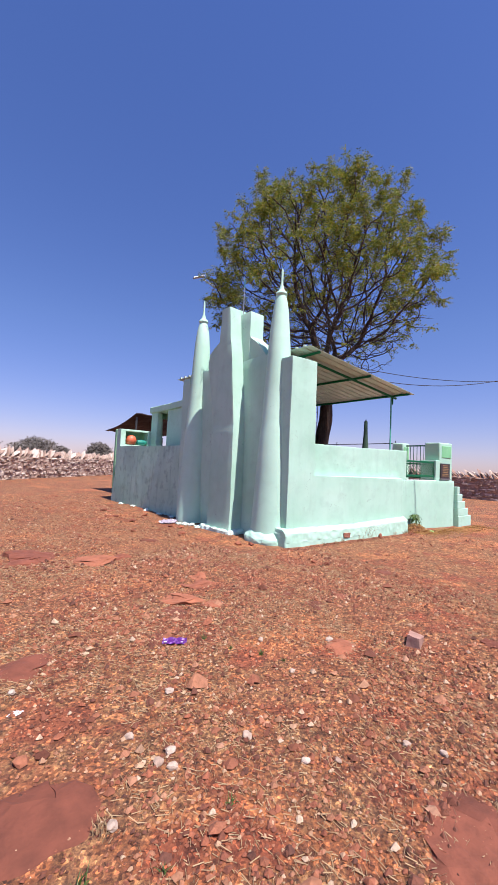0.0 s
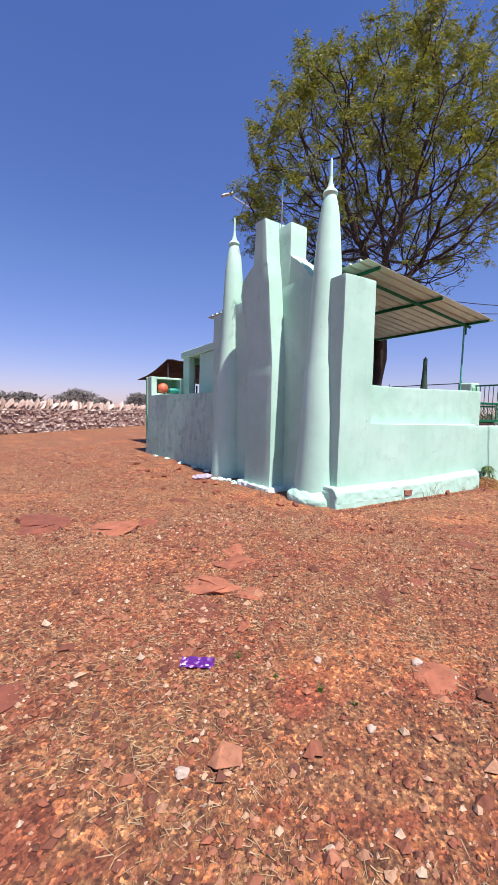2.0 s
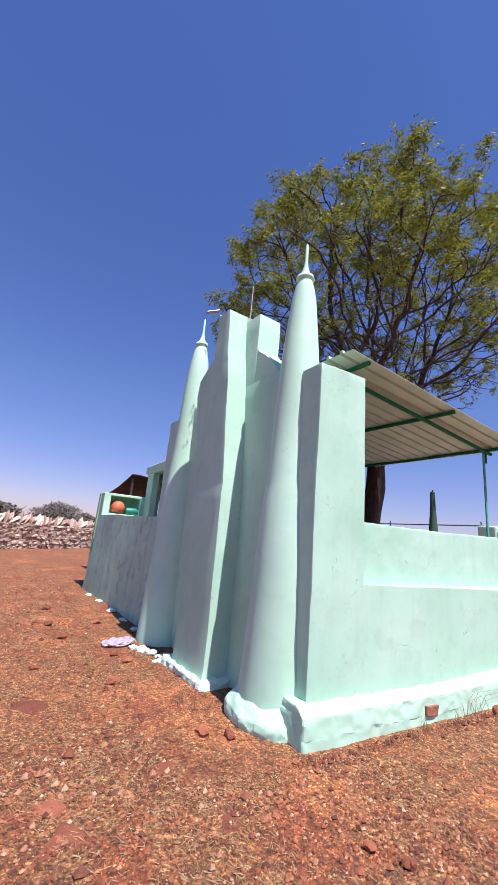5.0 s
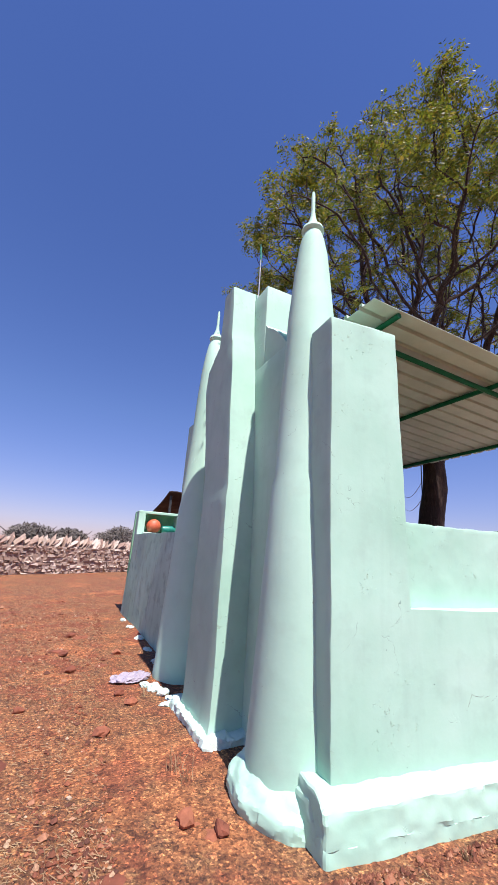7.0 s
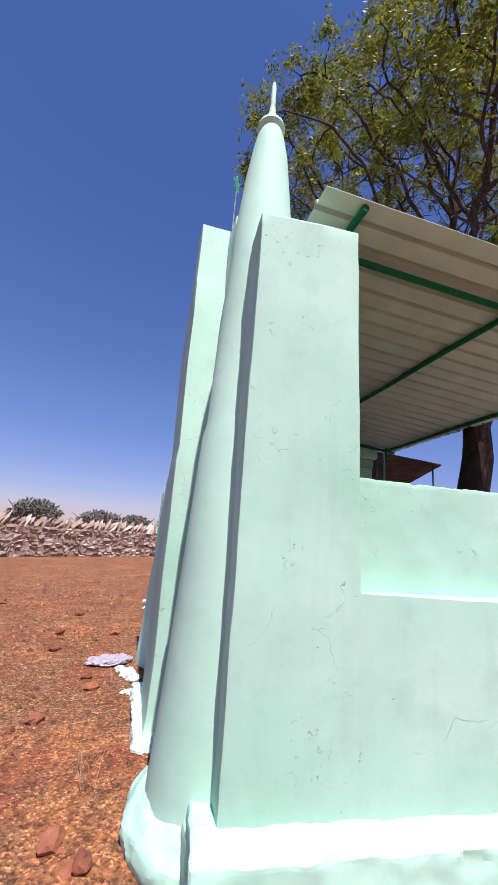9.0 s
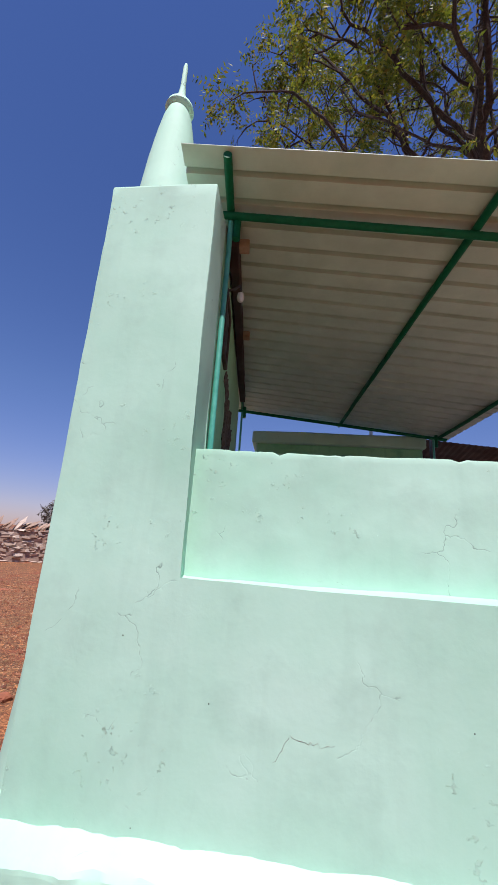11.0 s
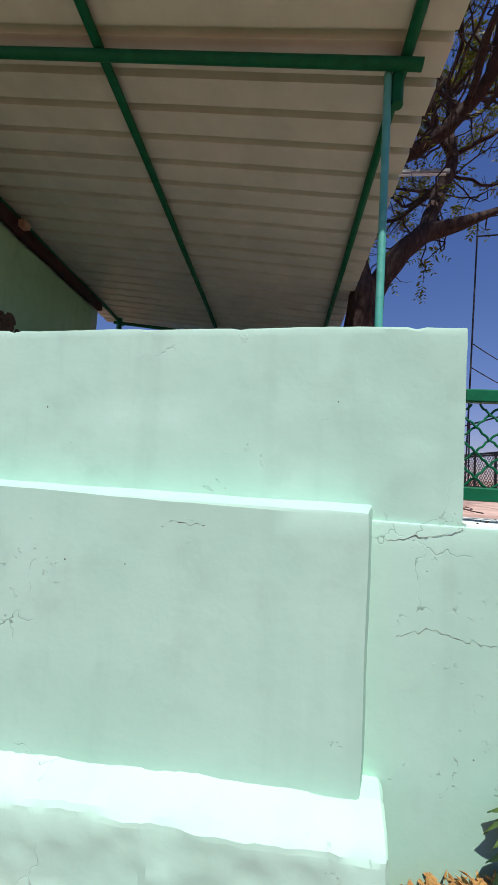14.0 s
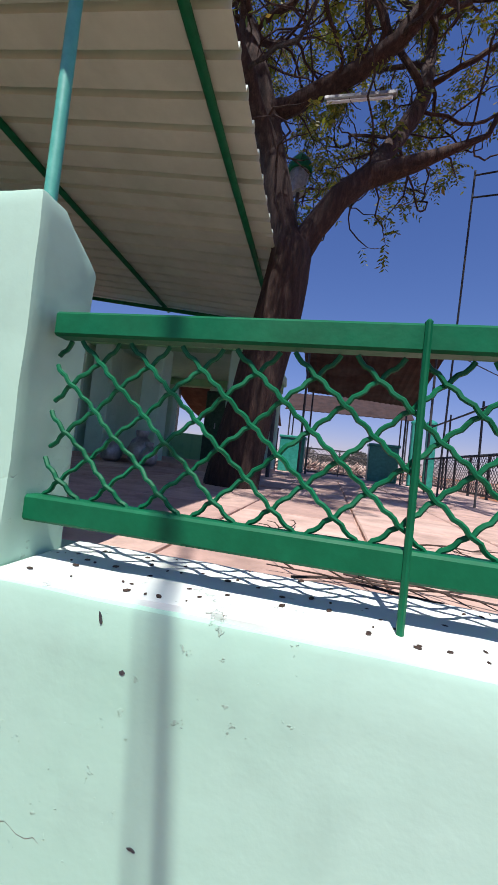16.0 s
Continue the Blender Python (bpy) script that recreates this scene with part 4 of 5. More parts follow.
def weed_plant(x, y):
    t = thing("weed_plant", "young green leafy weed at the wall foot", "plant", pose(x, y, ground_height(x, y)))
    rnd = random.Random(3)
    part("stem", tube([(0, 0, -0.02), (0.01, 0, 0.22), (0.0, 0.01, 0.44)], [0.005, 0.004, 0.002], 6), WEED, t)
    for k in range(64):
        a, r = k * 2.4, 0.085 * math.sqrt(k / 64)
        z = (0.40 if k % 3 else 0.30) - 12 * r * r
        b = bmesh.new()
        L, W = rnd.uniform(0.05, 0.085), rnd.uniform(0.019, 0.029)
        rows = []
        for f in (0, 0.3, 0.6, 1.0):
            w = W * math.sin(math.pi * (0.12 + 0.86 * f)) if f < 1 else 0.001
            zz = 0.03 * f - 0.105 * f * f
            rows.append((b.verts.new((L * f, -w, zz)), b.verts.new((L * f, 0, zz - 0.006)), b.verts.new((L * f, w, zz))))
        for p, q in zip(rows, rows[1:]):
            b.faces.new((p[0], p[1], q[1], q[0]))
            b.faces.new((p[1], p[2], q[2], q[1]))
        b.transform(pose(r * math.cos(a), r * math.sin(a), z, 0, rnd.uniform(-25, 20), math.degrees(a)))
        part("leaf", b, WEED, t, smooth=True)
    return t


weed_plant(9.315, 4.88)


def litter_heap(x, y, w, d, h):
    rnd = random.Random(77)
    t = thing("litter_heap", "low heap of dry orange leaves and earth against the wall", "leaf heap", pose(x, y, 0))
    m = lathe([(1.0, -0.04), (0.93, 0.05 * h), (0.78, 0.35 * h), (0.55, 0.7 * h), (0.3, 0.93 * h), (0.05, h)], 36)
    for v in m.verts:
        v.co = Vector((v.co.x * w, v.co.y * d, v.co.z)) + noise.noise_vector(v.co * 4) * 0.03
    part("mound", m, EARTH, t, smooth=True)
    verts, faces = [], []
    for k in range(900):
        a, r = rnd.uniform(0, 2 * math.pi), math.sqrt(rnd.random())
        lx, ly, i = r * w * math.cos(a), r * d * math.sin(a), len(verts)
        dry_leaf(rnd, x + lx, y + ly, verts, faces)
        up = h * float(np.interp(r, (0, 0.3, 0.55, 0.78, 1.0), (1.0, 0.93, 0.7, 0.35, 0.0))) + 0.006
        for j in range(i, len(verts)):
            px, py, pz = verts[j]
            verts[j] = (px - x, py - y, pz + up)
    me = bpy.data.meshes.new("dry_leaves")
    me.from_pydata(verts, [], faces)
    me.materials.append(DRY_LEAF)
    new("dry_leaves", me).parent = t


litter_heap(9.2, 4.83, 0.40, 0.22, 0.15)


# ---- broken lime and crumbs along the wall foot ----
for k, (along, out, size) in enumerate(((2.45, 0.22, 1.1), (2.62, 0.30, 0.9), (2.80, 0.36, 1.2), (2.95, 0.44, 0.8), (2.3, 0.36, 0.7), (3.9, 0.10, 0.9), (4.6, 0.06, 0.8), (5.4, 0.05, 0.9), (6.3, 0.06, 0.8), (7.2, 0.05, 0.9))):
    spot = Q @ Vector((along, out, 0))
    lay(rock_mesh("lime_lump", 140 + k, (0.11, 0.08, 0.05), LIME, 0.32, cuts=3), "lime_lump", spot.x, spot.y, size, 50 * k, "broken lump of white lime plaster at the wall foot", "rubble", "lime lumps by the wall", 0.008)


def wall_foot(rnd):
    if rnd.random() < 0.6:
        return rnd.uniform(4.9, 8.9), 4.715 - abs(rnd.gauss(0, 0.05))
    spot = Q @ Vector((rnd.uniform(-0.2, 8.0), 0.5 + abs(rnd.gauss(0, 0.08)), 0))
    return spot.x, spot.y


scatter_stuff("foot_crumbs", 2600, "dark earth crumbs and chips along the wall foot", "gravel", RED_CHIP, pebble, wall_foot)


# ---- litter ----
def wrapper(x, y):
    t = thing("snack_wrapper", "empty purple foil snack wrapper on the earth", "wrapper", pose(x, y, ground_height(x, y) + 0.008, 0, 0, -32))
    b = bmesh.new()
    nx, ny = 14, 6
    g = [[b.verts.new(((i / nx - 0.5) * 0.19, (j / ny - 0.5) * 0.07, 0.008 + 0.012 * noise.noise(Vector((i * 0.5, j * 0.6, 2))) + (0.012 if j == ny else 0))) for j in range(ny + 1)] for i in range(nx + 1)]
    for i in range(nx):
        for j in range(ny):
            b.faces.new((g[i][j], g[i + 1][j], g[i + 1][j + 1], g[i][j + 1]))
    ex = bmesh.ops.extrude_face_region(b, geom=b.faces[:])
    for v in ex["geom"]:
        if isinstance(v, bmesh.types.BMVert):
            v.co.z += 0.003
    part("foil", b, PURPLE, t)
    for x0, y0, w in ((-0.07, -0.03, 0.022), (0.06, -0.03, 0.02)):
        part("print", box(x0 - w / 2, x0 + w / 2, y0, y0 + 0.008, 0.017, 0.0215, 0.001), WHITE, t, "white printed bar")
    return t


wrapper(1.859, 2.483)


def crumpled(name, x, y, size, mat, label, category, seed, turn=0):
    b = bmesh.new()
    bmesh.ops.create_icosphere(b, subdivisions=4, radius=1)
    for v in b.verts:
        d = v.co.copy()
        k = 1 + 0.35 * noise.noise(d * 2.2 + Vector((seed, 0, 0))) + 0.22 * abs(noise.noise(d * 5.5 + Vector((0, seed, 0))))
        v.co = Vector((d.x * size[0] * k, d.y * size[1] * k, max(0.0, d.z * 0.5 + 0.5) * size[2] * k * (1 + 0.6 * noise.noise(d * 4))))
    ob = part(name, b, mat)
    ob.matrix_world = pose(x, y, ground_height(x, y) - 0.004, 0, 0, turn)
    return tagged(ob, label, category)


crumpled("plastic_bag", 4.30, 8.05, (0.23, 0.14, 0.065), BAG, "crumpled thin pale plastic bag on the earth", "bag", 3.0, 20)
crumpled("plastic_bag", 9.62, 4.62, (0.10, 0.05, 0.03), painted("lime_plastic", (0.25, 0.55, 0.15), (0.4, 0.75, 0.3), 0.35), "small lime green plastic bag on the ground", "bag", 5.0, 40)
crumpled("paper_scrap", 0.75, 2.15, (0.035, 0.02, 0.008), WHITE, "scrap of white paper on the earth", "paper", 8.0, 10)
fallen = thing("fallen_brick", "painted-over broken red brick at the plinth", "brick", pose(6.68, 4.812, 0.085, 0, 6, 4))
part("body", uneven(box(-0.1, 0.1, -0.045, 0.045, -0.02, 0.075, 0.012, 2), 0.04, 0.01, 9), BRICK, fallen)
for k in range(6):
    px, py = random.uniform(-0.08, 0.08), random.uniform(-0.035, 0.03)
    part("paint_splash", uneven(box(px - 0.012, px + 0.012, py - 0.008, py + 0.008, 0.06, 0.081, 0.003), 0.01, 0.006, 40), LIME, fallen, "lime-white splash")
lay(rock_mesh("stone", 120, (0.05, 0.04, 0.07), RED_ROCK, 0.15), "upright_stone", 7.62, 4.66, 1.0, 0, "small upright reddish stone by the plinth", "stone", "", 0.03)

# ---- field walls ----
def field_wall(a, b, seed, slabs, mat, label):
    rnd = random.Random(seed)
    a, b = Vector(a), Vector(b)
    n = (b - a).length
    turn = math.degrees(math.atan2((b - a).y, (b - a).x))
    t = thing("field_wall", label, "stone wall", pose(a.x, a.y, 0, 0, 0, turn))
    verts, faces = [], []
    z = -0.3
    while z < 1.22:
        h = rnd.uniform(0.08, 0.17)
        x = -rnd.uniform(0, 0.3)
        while x < n:
            L, d = rnd.uniform(0.1, 0.42), rnd.uniform(0.24, 0.36)
            i = len(verts)
            g = 0.014
            for sx, sy, sz in ((0, -1, 0), (1, -1, 0), (1, 1, 0), (0, 1, 0), (0, -1, 1), (1, -1, 1), (1, 1, 1), (0, 1, 1)):
                verts.append((x + g + sx * (L - 2 * g) + rnd.uniform(-0.06, 0.06), sy * d + rnd.uniform(-0.05, 0.05), z + g + sz * (h - 2 * g) + rnd.uniform(-0.04, 0.04)))
            for q in ((0, 1, 5, 4), (1, 2, 6, 5), (2, 3, 7, 6), (3, 0, 4, 7), (4, 5, 6, 7)):
                faces.append(tuple(i + k for k in q))
            x += L
        z += h
    me = bpy.data.meshes.new("courses")
    me.from_pydata(verts, [], faces)
    me.materials.append(mat)
    ob = tagged(new("courses", me), "rough field stone courses", kind="stuff")
    ob.parent = t
    part("core", box(0, n, -0.27, 0.27, -0.3, 1.2), PALE_STONE, t)
    kinds = [rock_mesh("coping_stone", seed + 200 + k, (0.09, 0.26, 0.52), PALE_STONE, 0.18, cuts=1) for k in range(4)]
    x = 0.1
    while x < n and slabs:
        ob = new("coping_stone", rnd.choice(kinds))
        ob.parent = t
        s = rnd.uniform(0.6, 1.2)
        ob.matrix_local = pose(x, rnd.uniform(-0.08, 0.08), 1.42, rnd.uniform(-8, 8), rnd.uniform(15, 62), rnd.uniform(-20, 20)) @ Matrix.Diagonal((s, s, s, 1))
        x += rnd.uniform(0.13, 0.3)
        slabs -= 1
    return t


field_wall((-12, 10.9), (13, 35.9), 1, 170, PALE_STONE, "dry-stone field wall topped with leaning stone slabs")
field_wall((28, -6), (22.5, 22), 2, 130, PALE_STONE, "dry-stone field wall topped with leaning stone slabs")
field_wall((13.2, 36.1), (34, 56), 3, 0, PALE_STONE, "dry-stone field wall in the distance")


# ---- distant trees ----
def bush(x, y, w, h, seed, twiggy=0.6):
    rnd = random.Random(seed)
    t = thing("distant_tree", "hazy grey-green scrub tree beyond the field wall", "tree", pose(x, y, ground_height(x, y)), "distant trees")
    wood, verts, faces = bmesh.new(), [], []
    for k in range(9):
        a = k * 0.7 + rnd.uniform(-0.3, 0.3)
        tip = Vector((math.cos(a) * w * rnd.uniform(0.2, 0.5), math.sin(a) * w * rnd.uniform(0.2, 0.5), h * rnd.uniform(0.6, 0.95)))
        tube([(0, 0, -0.2), tuple(tip * 0.4 + Vector((0, 0, h * 0.1))), tuple(tip)], [0.14, 0.08, 0.02], 5, wood)
    part("trunk", wood, BARK, t)
    for _ in range(5200):
        u, a = rnd.random() ** 0.4, rnd.uniform(0, 6.283)
        v = rnd.uniform(-0.2, 1)
        r = u * math.sqrt(max(0, 1 - max(v, 0) ** 2)) * (0.8 + 0.35 * noise.noise(Vector((math.cos(a) * 2, math.sin(a) * 2, v * 3 + seed))))
        c = Vector((r * math.cos(a) * w / 2, r * math.sin(a) * w / 2, h * (0.42 + 0.55 * v * u)))
        p = Vector((rnd.uniform(-1, 1), rnd.uniform(-1, 1), rnd.uniform(-1, 1))).normalized()
        q = p.orthogonal().normalized()
        s = rnd.uniform(0.07, 0.2)
        i = len(verts)
        verts += [tuple(c), tuple(c + p * s + q * s * 0.4), tuple(c + p * s * 1.7), tuple(c + p * s - q * s * 0.4)]
        faces.append((i, i + 1, i + 2, i + 3))
    me = bpy.data.meshes.new("crown")
    me.from_pydata(verts, [], faces)
    me.materials.append(HAZED_LEAVES)
    ob = new("crown", me)
    ob.parent = t
    return t


bush(6.0, 46, 6.5, 3.4, 1)
bush(12.5, 46, 4.2, 3.3, 2)
bush(-2.0, 44, 6.5, 3.0, 3)
bush(-7.5, 42, 6.0, 3.6, 4)
bush(1.0, 47, 5.0, 2.9, 5)
bush(-14, 38, 6.0, 4.4, 6)
bush(9.2, 50, 3.5, 2.6, 7)

# ---- mast on the prayer wall ----
mast = thing("finial_mast", "thin steel mast with a flat cut-out emblem", "finial", Q @ pose(1.62, -0.10, 4.70))
part("rod", tube([(0, 0, -0.02), (0, 0, 0.66)], 0.010, 8), STEEL, mast)
em = bmesh.new()
ring = [(0.065 * math.cos(a), 0.07 * math.sin(a)) for a in np.linspace(0, 2 * math.pi, 16, endpoint=False)]
out = []
for k in range(16):
    r = 1.0 if k % 2 else (1.9 if 2 <= k <= 8 else 1.25)
    out.append((ring[k][0] * r, 0.72 + ring[k][1] * r))
for y in (-0.006, 0.006):
    em.faces.new([em.verts.new((x, y, z)) for x, z in out])
em.verts.ensure_lookup_table()
for k in range(16):
    j = (k + 1) % 16
    em.faces.new((em.verts[k], em.verts[j], em.verts[16 + j], em.verts[16 + k]))
em.transform(pose(0, 0, 0, 0, 0, -33))
part("emblem", em, TEAL_PAINT, mast, "flat rayed metal emblem")

# ---- inner face of the prayer wall ----
pic = thing("wall_frame", "dark wooden frame hung on the green wall", "picture frame", Q @ pose(0.728, -0.657, 3.0))
for x0, x1, z0, z1 in ((-0.205, 0.205, 0.19, 0.235), (-0.205, 0.205, -0.235, -0.19), (-0.205, -0.16, -0.19, 0.19), (0.16, 0.205, -0.19, 0.19)):
    part("bar", box(x0, x1, -0.03, 0.0, z0, z1, 0.006), WOOD, pic)
part("panel", box(-0.16, 0.16, -0.015, -0.002, -0.19, 0.19), IRON, pic, "dark dusty glass panel")
lining = uneven(box(0.30, 3.62, -0.655, -0.62, 1.2, 3.52, 0.004), 0.06, 0.006)
for v in lining.verts:
    if v.co.z > 3.48:
        v.co.z -= 0.05 * max(0.0, noise.noise(Vector((v.co.x * 9, 0, 3))) - 0.05)
structure("wall_inner_lining", lining, PALE_GREEN, "faded green inner face of the prayer wall with a broken top edge", "wall", Q)
structure("wall_inner_dado", uneven(box(0.44, 1.14, -0.664, -0.64, 1.2, 2.68, 0.004), 0.3, 0.003), GREEN_WALL, "bright green painted panel", "wall", Q)
gap = thing("plaster_hole", "broken plaster baring rubble masonry on the green wall", "damage", Q @ pose(1.06, -0.662, 2.2), kind="structure")
rb = random.Random(5)
RUBBLE = painted("bare_rubble", (0.03, 0.026, 0.018), (0.15, 0.12, 0.08), 0.95, 0.0, 34)
left = 150
while left:
    u, z = rb.uniform(0, 1.2), rb.uniform(-0.1, 0.62)
    ragged = 0.05 * noise.noise(Vector((u * 6, z * 6, 1)))
    if z < 0.61 - 0.13 * u + ragged and (z > 0.5 - ragged or u > 0.24 + ragged) and u + ragged < 1.0 + 0.35 * z:
        left -= 1
        b = bmesh.new()
        bmesh.ops.create_icosphere(b, subdivisions=2, radius=1)
        for v in b.verts:
            v.co = Vector((v.co.x * 0.075, v.co.y * 0.009, v.co.z * 0.05)) + noise.noise_vector(v.co * 1.6 + Vector((left, 0, 0))) * 0.016
        ob = part("stone", b, RUBBLE, gap)
        ob.matrix_local = pose(u, rb.uniform(-0.004, 0.006), z, 0, rb.uniform(-40, 40), 0)
bulb = thing("wall_lamp", "small lamp on a dark hooked bracket above the frame", "lamp", Q @ pose(0.72, -0.66, 3.34))
part("bracket", tube([(0, 0.03, 0.0), (0, -0.05, 0.02), (0.01, -0.09, 0.06), (0.03, -0.10, 0.03)], 0.011, 8), IRON, bulb)
part("glass", lathe([(0.012, -0.045), (0.026, -0.03), (0.03, 0.0), (0.022, 0.03), (0.01, 0.04)], 16, m=pose(0.035, -0.10, -0.02)), WHITE, bulb, smooth=True)
TIMBER = painted("pale_timber", (0.30, 0.20, 0.13), (0.44, 0.32, 0.22), 0.7)
for s in (0.55, 1.86):
    fl = thing("rafter_end", "pale sawn rafter end under the roof sheet", "rafter", Q @ pose(s, -0.72, 3.615))
    part("block", uneven(box(-0.045, 0.045, -0.09, 0.08, -0.035, 0.035, 0.006), 0.05, 0.004), TIMBER, fl)
# dark bar added to paint the shaded gap between wall top and roof sheet
gap_strip = thing("wall_gap_strip", "dark strip standing in for the shaded gap above the wall top", "timber", Q)
part("beam", uneven(box(0.45, 3.75, -0.74, -0.66, 3.535, 3.655, 0.01), 0.2, 0.008, 3), RUSTY_SHADED, gap_strip)

# ---- shelf niche ----
def on(name, bm, mat, m, label, category, smooth=True):
    ob = part(name, bm, mat, smooth=smooth)
    ob.matrix_world = m
    return tagged(ob, label, category)


on("clay_ball", lathe([(0.04, 0.0), (0.13, 0.03), (0.185, 0.11), (0.19, 0.19), (0.15, 0.29), (0.07, 0.345), (0.02, 0.35)], 24), ORANGE, Q @ pose(8.08, -0.55, 1.928), "round orange clay pot on the shelf", "pot")
pot = thing("watering_vessel", "teal plastic vessel lying on the shelf", "vessel", Q @ pose(8.08, -0.95, 1.928))
part("body", lathe([(0.03, -0.2), (0.09, -0.17), (0.105, -0.02), (0.1, 0.1), (0.06, 0.15), (0.04, 0.22)], 20, m=pose(0, 0, 0.105, 90, 0, 0)), TEAL, pot, smooth=True)
part("rim", lathe([(0.04, 0.2), (0.055, 0.21), (0.055, 0.235), (0.04, 0.24)], 16, m=pose(0, 0, 0.105, 90, 0, 0)), TEAL, pot, smooth=True)

# ---- open pavilion ----
pav = thing("pavilion", "green plastered pillared pavilion with a flat roof", "pavilion", pose(0, 0, 0))
part("roof", uneven(box(5.62, 8.55, 9.55, 13.05, 3.12, 3.33, 0.02), 0.5, 0.012), MINT, pav, "flat mint green roof slab")
part("beam", box(5.72, 8.5, 9.62, 9.86, 2.95, 3.12, 0.01), GREEN_WALL, pav)
part("beam", box(5.72, 8.5, 12.74, 12.98, 2.95, 3.12, 0.01), GREEN_WALL, pav)
for x in (6.15, 7.0, 8.32):
    part("column", uneven(box(x - 0.16, x + 0.16, 9.63, 9.95, 1.19, 2.96, 0.02), 0.4, 0.01), MINT, pav)
for x in (5.86, 7.0, 7.55, 8.32):
    part("column", uneven(box(x - 0.15, x + 0.15, 12.7, 13.0, 1.19, 2.96, 0.02), 0.4, 0.01), MINT, pav)
part("side_wall", uneven(box(5.68, 5.86, 9.63, 11.6, 1.19, 3.12, 0.012), 0.4, 0.01), MINT, pav)
part("side_wall", uneven(box(5.68, 5.86, 12.45, 12.98, 1.19, 3.12, 0.012), 0.4, 0.01), MINT, pav)
part("low_wall", uneven(box(5.9, 8.3, 12.8, 12.95, 1.19, 1.85, 0.012), 0.4, 0.01), GREEN_WALL, pav)
part("plinth", box(5.68, 8.5, 9.5, 13.0, 1.0, 1.27, 0.012), PAVING, pav)
cab = thing("wall_cabinet", "dark green wooden cupboard inside the pavilion", "cabinet", pose(7.5, 12.35, 1.27))
part("carcass", box(-0.5, 0.5, -0.2, 0.2, 0, 1.5, 0.01), painted("dark_green_wood", (0.01, 0.03, 0.018), (0.03, 0.07, 0.04), 0.6), cab)
for k in (-1, 1):
    d = part("door", box(-0.235, 0.235, -0.018, 0.0, 0.05, 1.45, 0.006), CLOTH, cab)
    d.location = (k * 0.245, -0.202, 0)
    part("handle", box(-0.01, 0.01, -0.04, -0.018, 0.7, 0.82, 0.003), STEEL, d)
for x, y, h in ((6.75, 9.2, 0.42), (7.35, 9.1, 0.34), (7.1, 9.35, 0.5)):
    k = h / 0.4
    on("water_pot", lathe([(0.06 * k, 0.0), (0.13 * k, 0.05 * k), (0.15 * k, 0.16 * k), (0.10 * k, 0.27 * k), (0.06 * k, 0.31 * k), (0.075 * k, 0.36 * k), (0.07 * k, 0.38 * k)], 22), STEEL, pose(x, y, 1.20), "dull steel water pot on the paving", "pot")
roof2 = thing("lean_to_roof", "dark rusty sagging sheet roof behind the courtyard", "roof", Q @ pose(9.0, -1.1, 0))
lt = bmesh.new()
rows = [[lt.verts.new((3.0 * i / 10, -2.8 * j / 12, 3.16 - 0.55 * i / 10 - 0.10 * math.sin(math.pi * i / 10) + 0.02 * math.sin(j * 1.9) + 0.02 * noise.noise(Vector((i, j, 1))))) for j in range(13)] for i in range(11)]
for p, q in zip(rows, rows[1:]):
    for k in range(12):
        lt.faces.new((p[k], p[k + 1], q[k + 1], q[k]))
ex = bmesh.ops.extrude_face_region(lt, geom=lt.faces[:])
for v in ex["geom"]:
    if isinstance(v, bmesh.types.BMVert):
        v.co.z += 0.03
part("sheet", lt, RUSTY_SHADED, roof2)
for x, y in ((0.15, -0.1), (2.9, -2.7), (0.15, -2.7)):
    part("post", tube([(x, y, 0), (x, y, 3.1 - 0.2 * x)], 0.04, 8), IRON, roof2)

# ---- sheds, pedestals and rails across the platform ----
def shed(x0, x1, y0, z0, y1, z1, drop, label):
    t = thing("shed_roof", label, "roof", pose(0, 0, 0), "sheet roofs")
    b = bmesh.new()
    n = 40
    lo = [(b.verts.new((x0 + (x1 - x0) * i / n, y0, z0 + drop * i / n + (0.012 if i % 2 else 0))), b.verts.new((x0 + (x1 - x0) * i / n, y1, z1 + drop * i / n + (0.012 if i % 2 else 0)))) for i in range(n + 1)]
    for p, q in zip(lo, lo[1:]):
        b.faces.new((p[0], p[1], q[1], q[0]))
    e = bmesh.ops.extrude_face_region(b, geom=b.faces[:])
    for v in e["geom"]:
        if isinstance(v, bmesh.types.BMVert):
            v.co.z += 0.025
    part("sheet", b, RUSTY_SHADED, t)
    for x in (x0 + 0.15, x1 - 0.15):
        for y, z in ((y0 + 0.15, z0), (y1 - 0.15, z1)):
            k = (x - x0) / (x1 - x0)
            part("post", tube([(x, y, 1.0), (x, y, z + (z1 - z0) * (0.15 / (y1 - y0)) * (1 if y < (y0 + y1) / 2 else -1) + drop * k)], 0.022, 8), IRON, t)
    return t


shed(8.95, 11.5, 11.6, 3.85, 14.3, 3.28, -0.2, "brown rusty sheet roof on thin posts, seen from below")
shed(8.2, 11.9, 16.0, 3.02, 17.4, 3.75, -0.06, "brown rusty sloping sheet roof beyond the platform")
structure("floor_north_yard", box(8.25, 13.5, 15.35, 20.0, -0.1, 1.15), PAVING, "dusty pink yard floor", "floor")
for x, y, w in ((11.0, 14.95, 0.72), (8.65, 14.95, 0.66)):
    p = thing("pedestal", "square green plastered pedestal on the platform edge", "pedestal", pose(x, y, 1.19), "pedestals")
    part("body", uneven(box(-w / 2, w / 2, -0.25, 0.25, 0, 0.92, 0.02), 0.3, 0.012), TEAL, p)
    part("cap", box(-w / 2 - 0.03, w / 2 + 0.03, -0.28, 0.28, 0.90, 0.97, 0.015), TEAL, p)
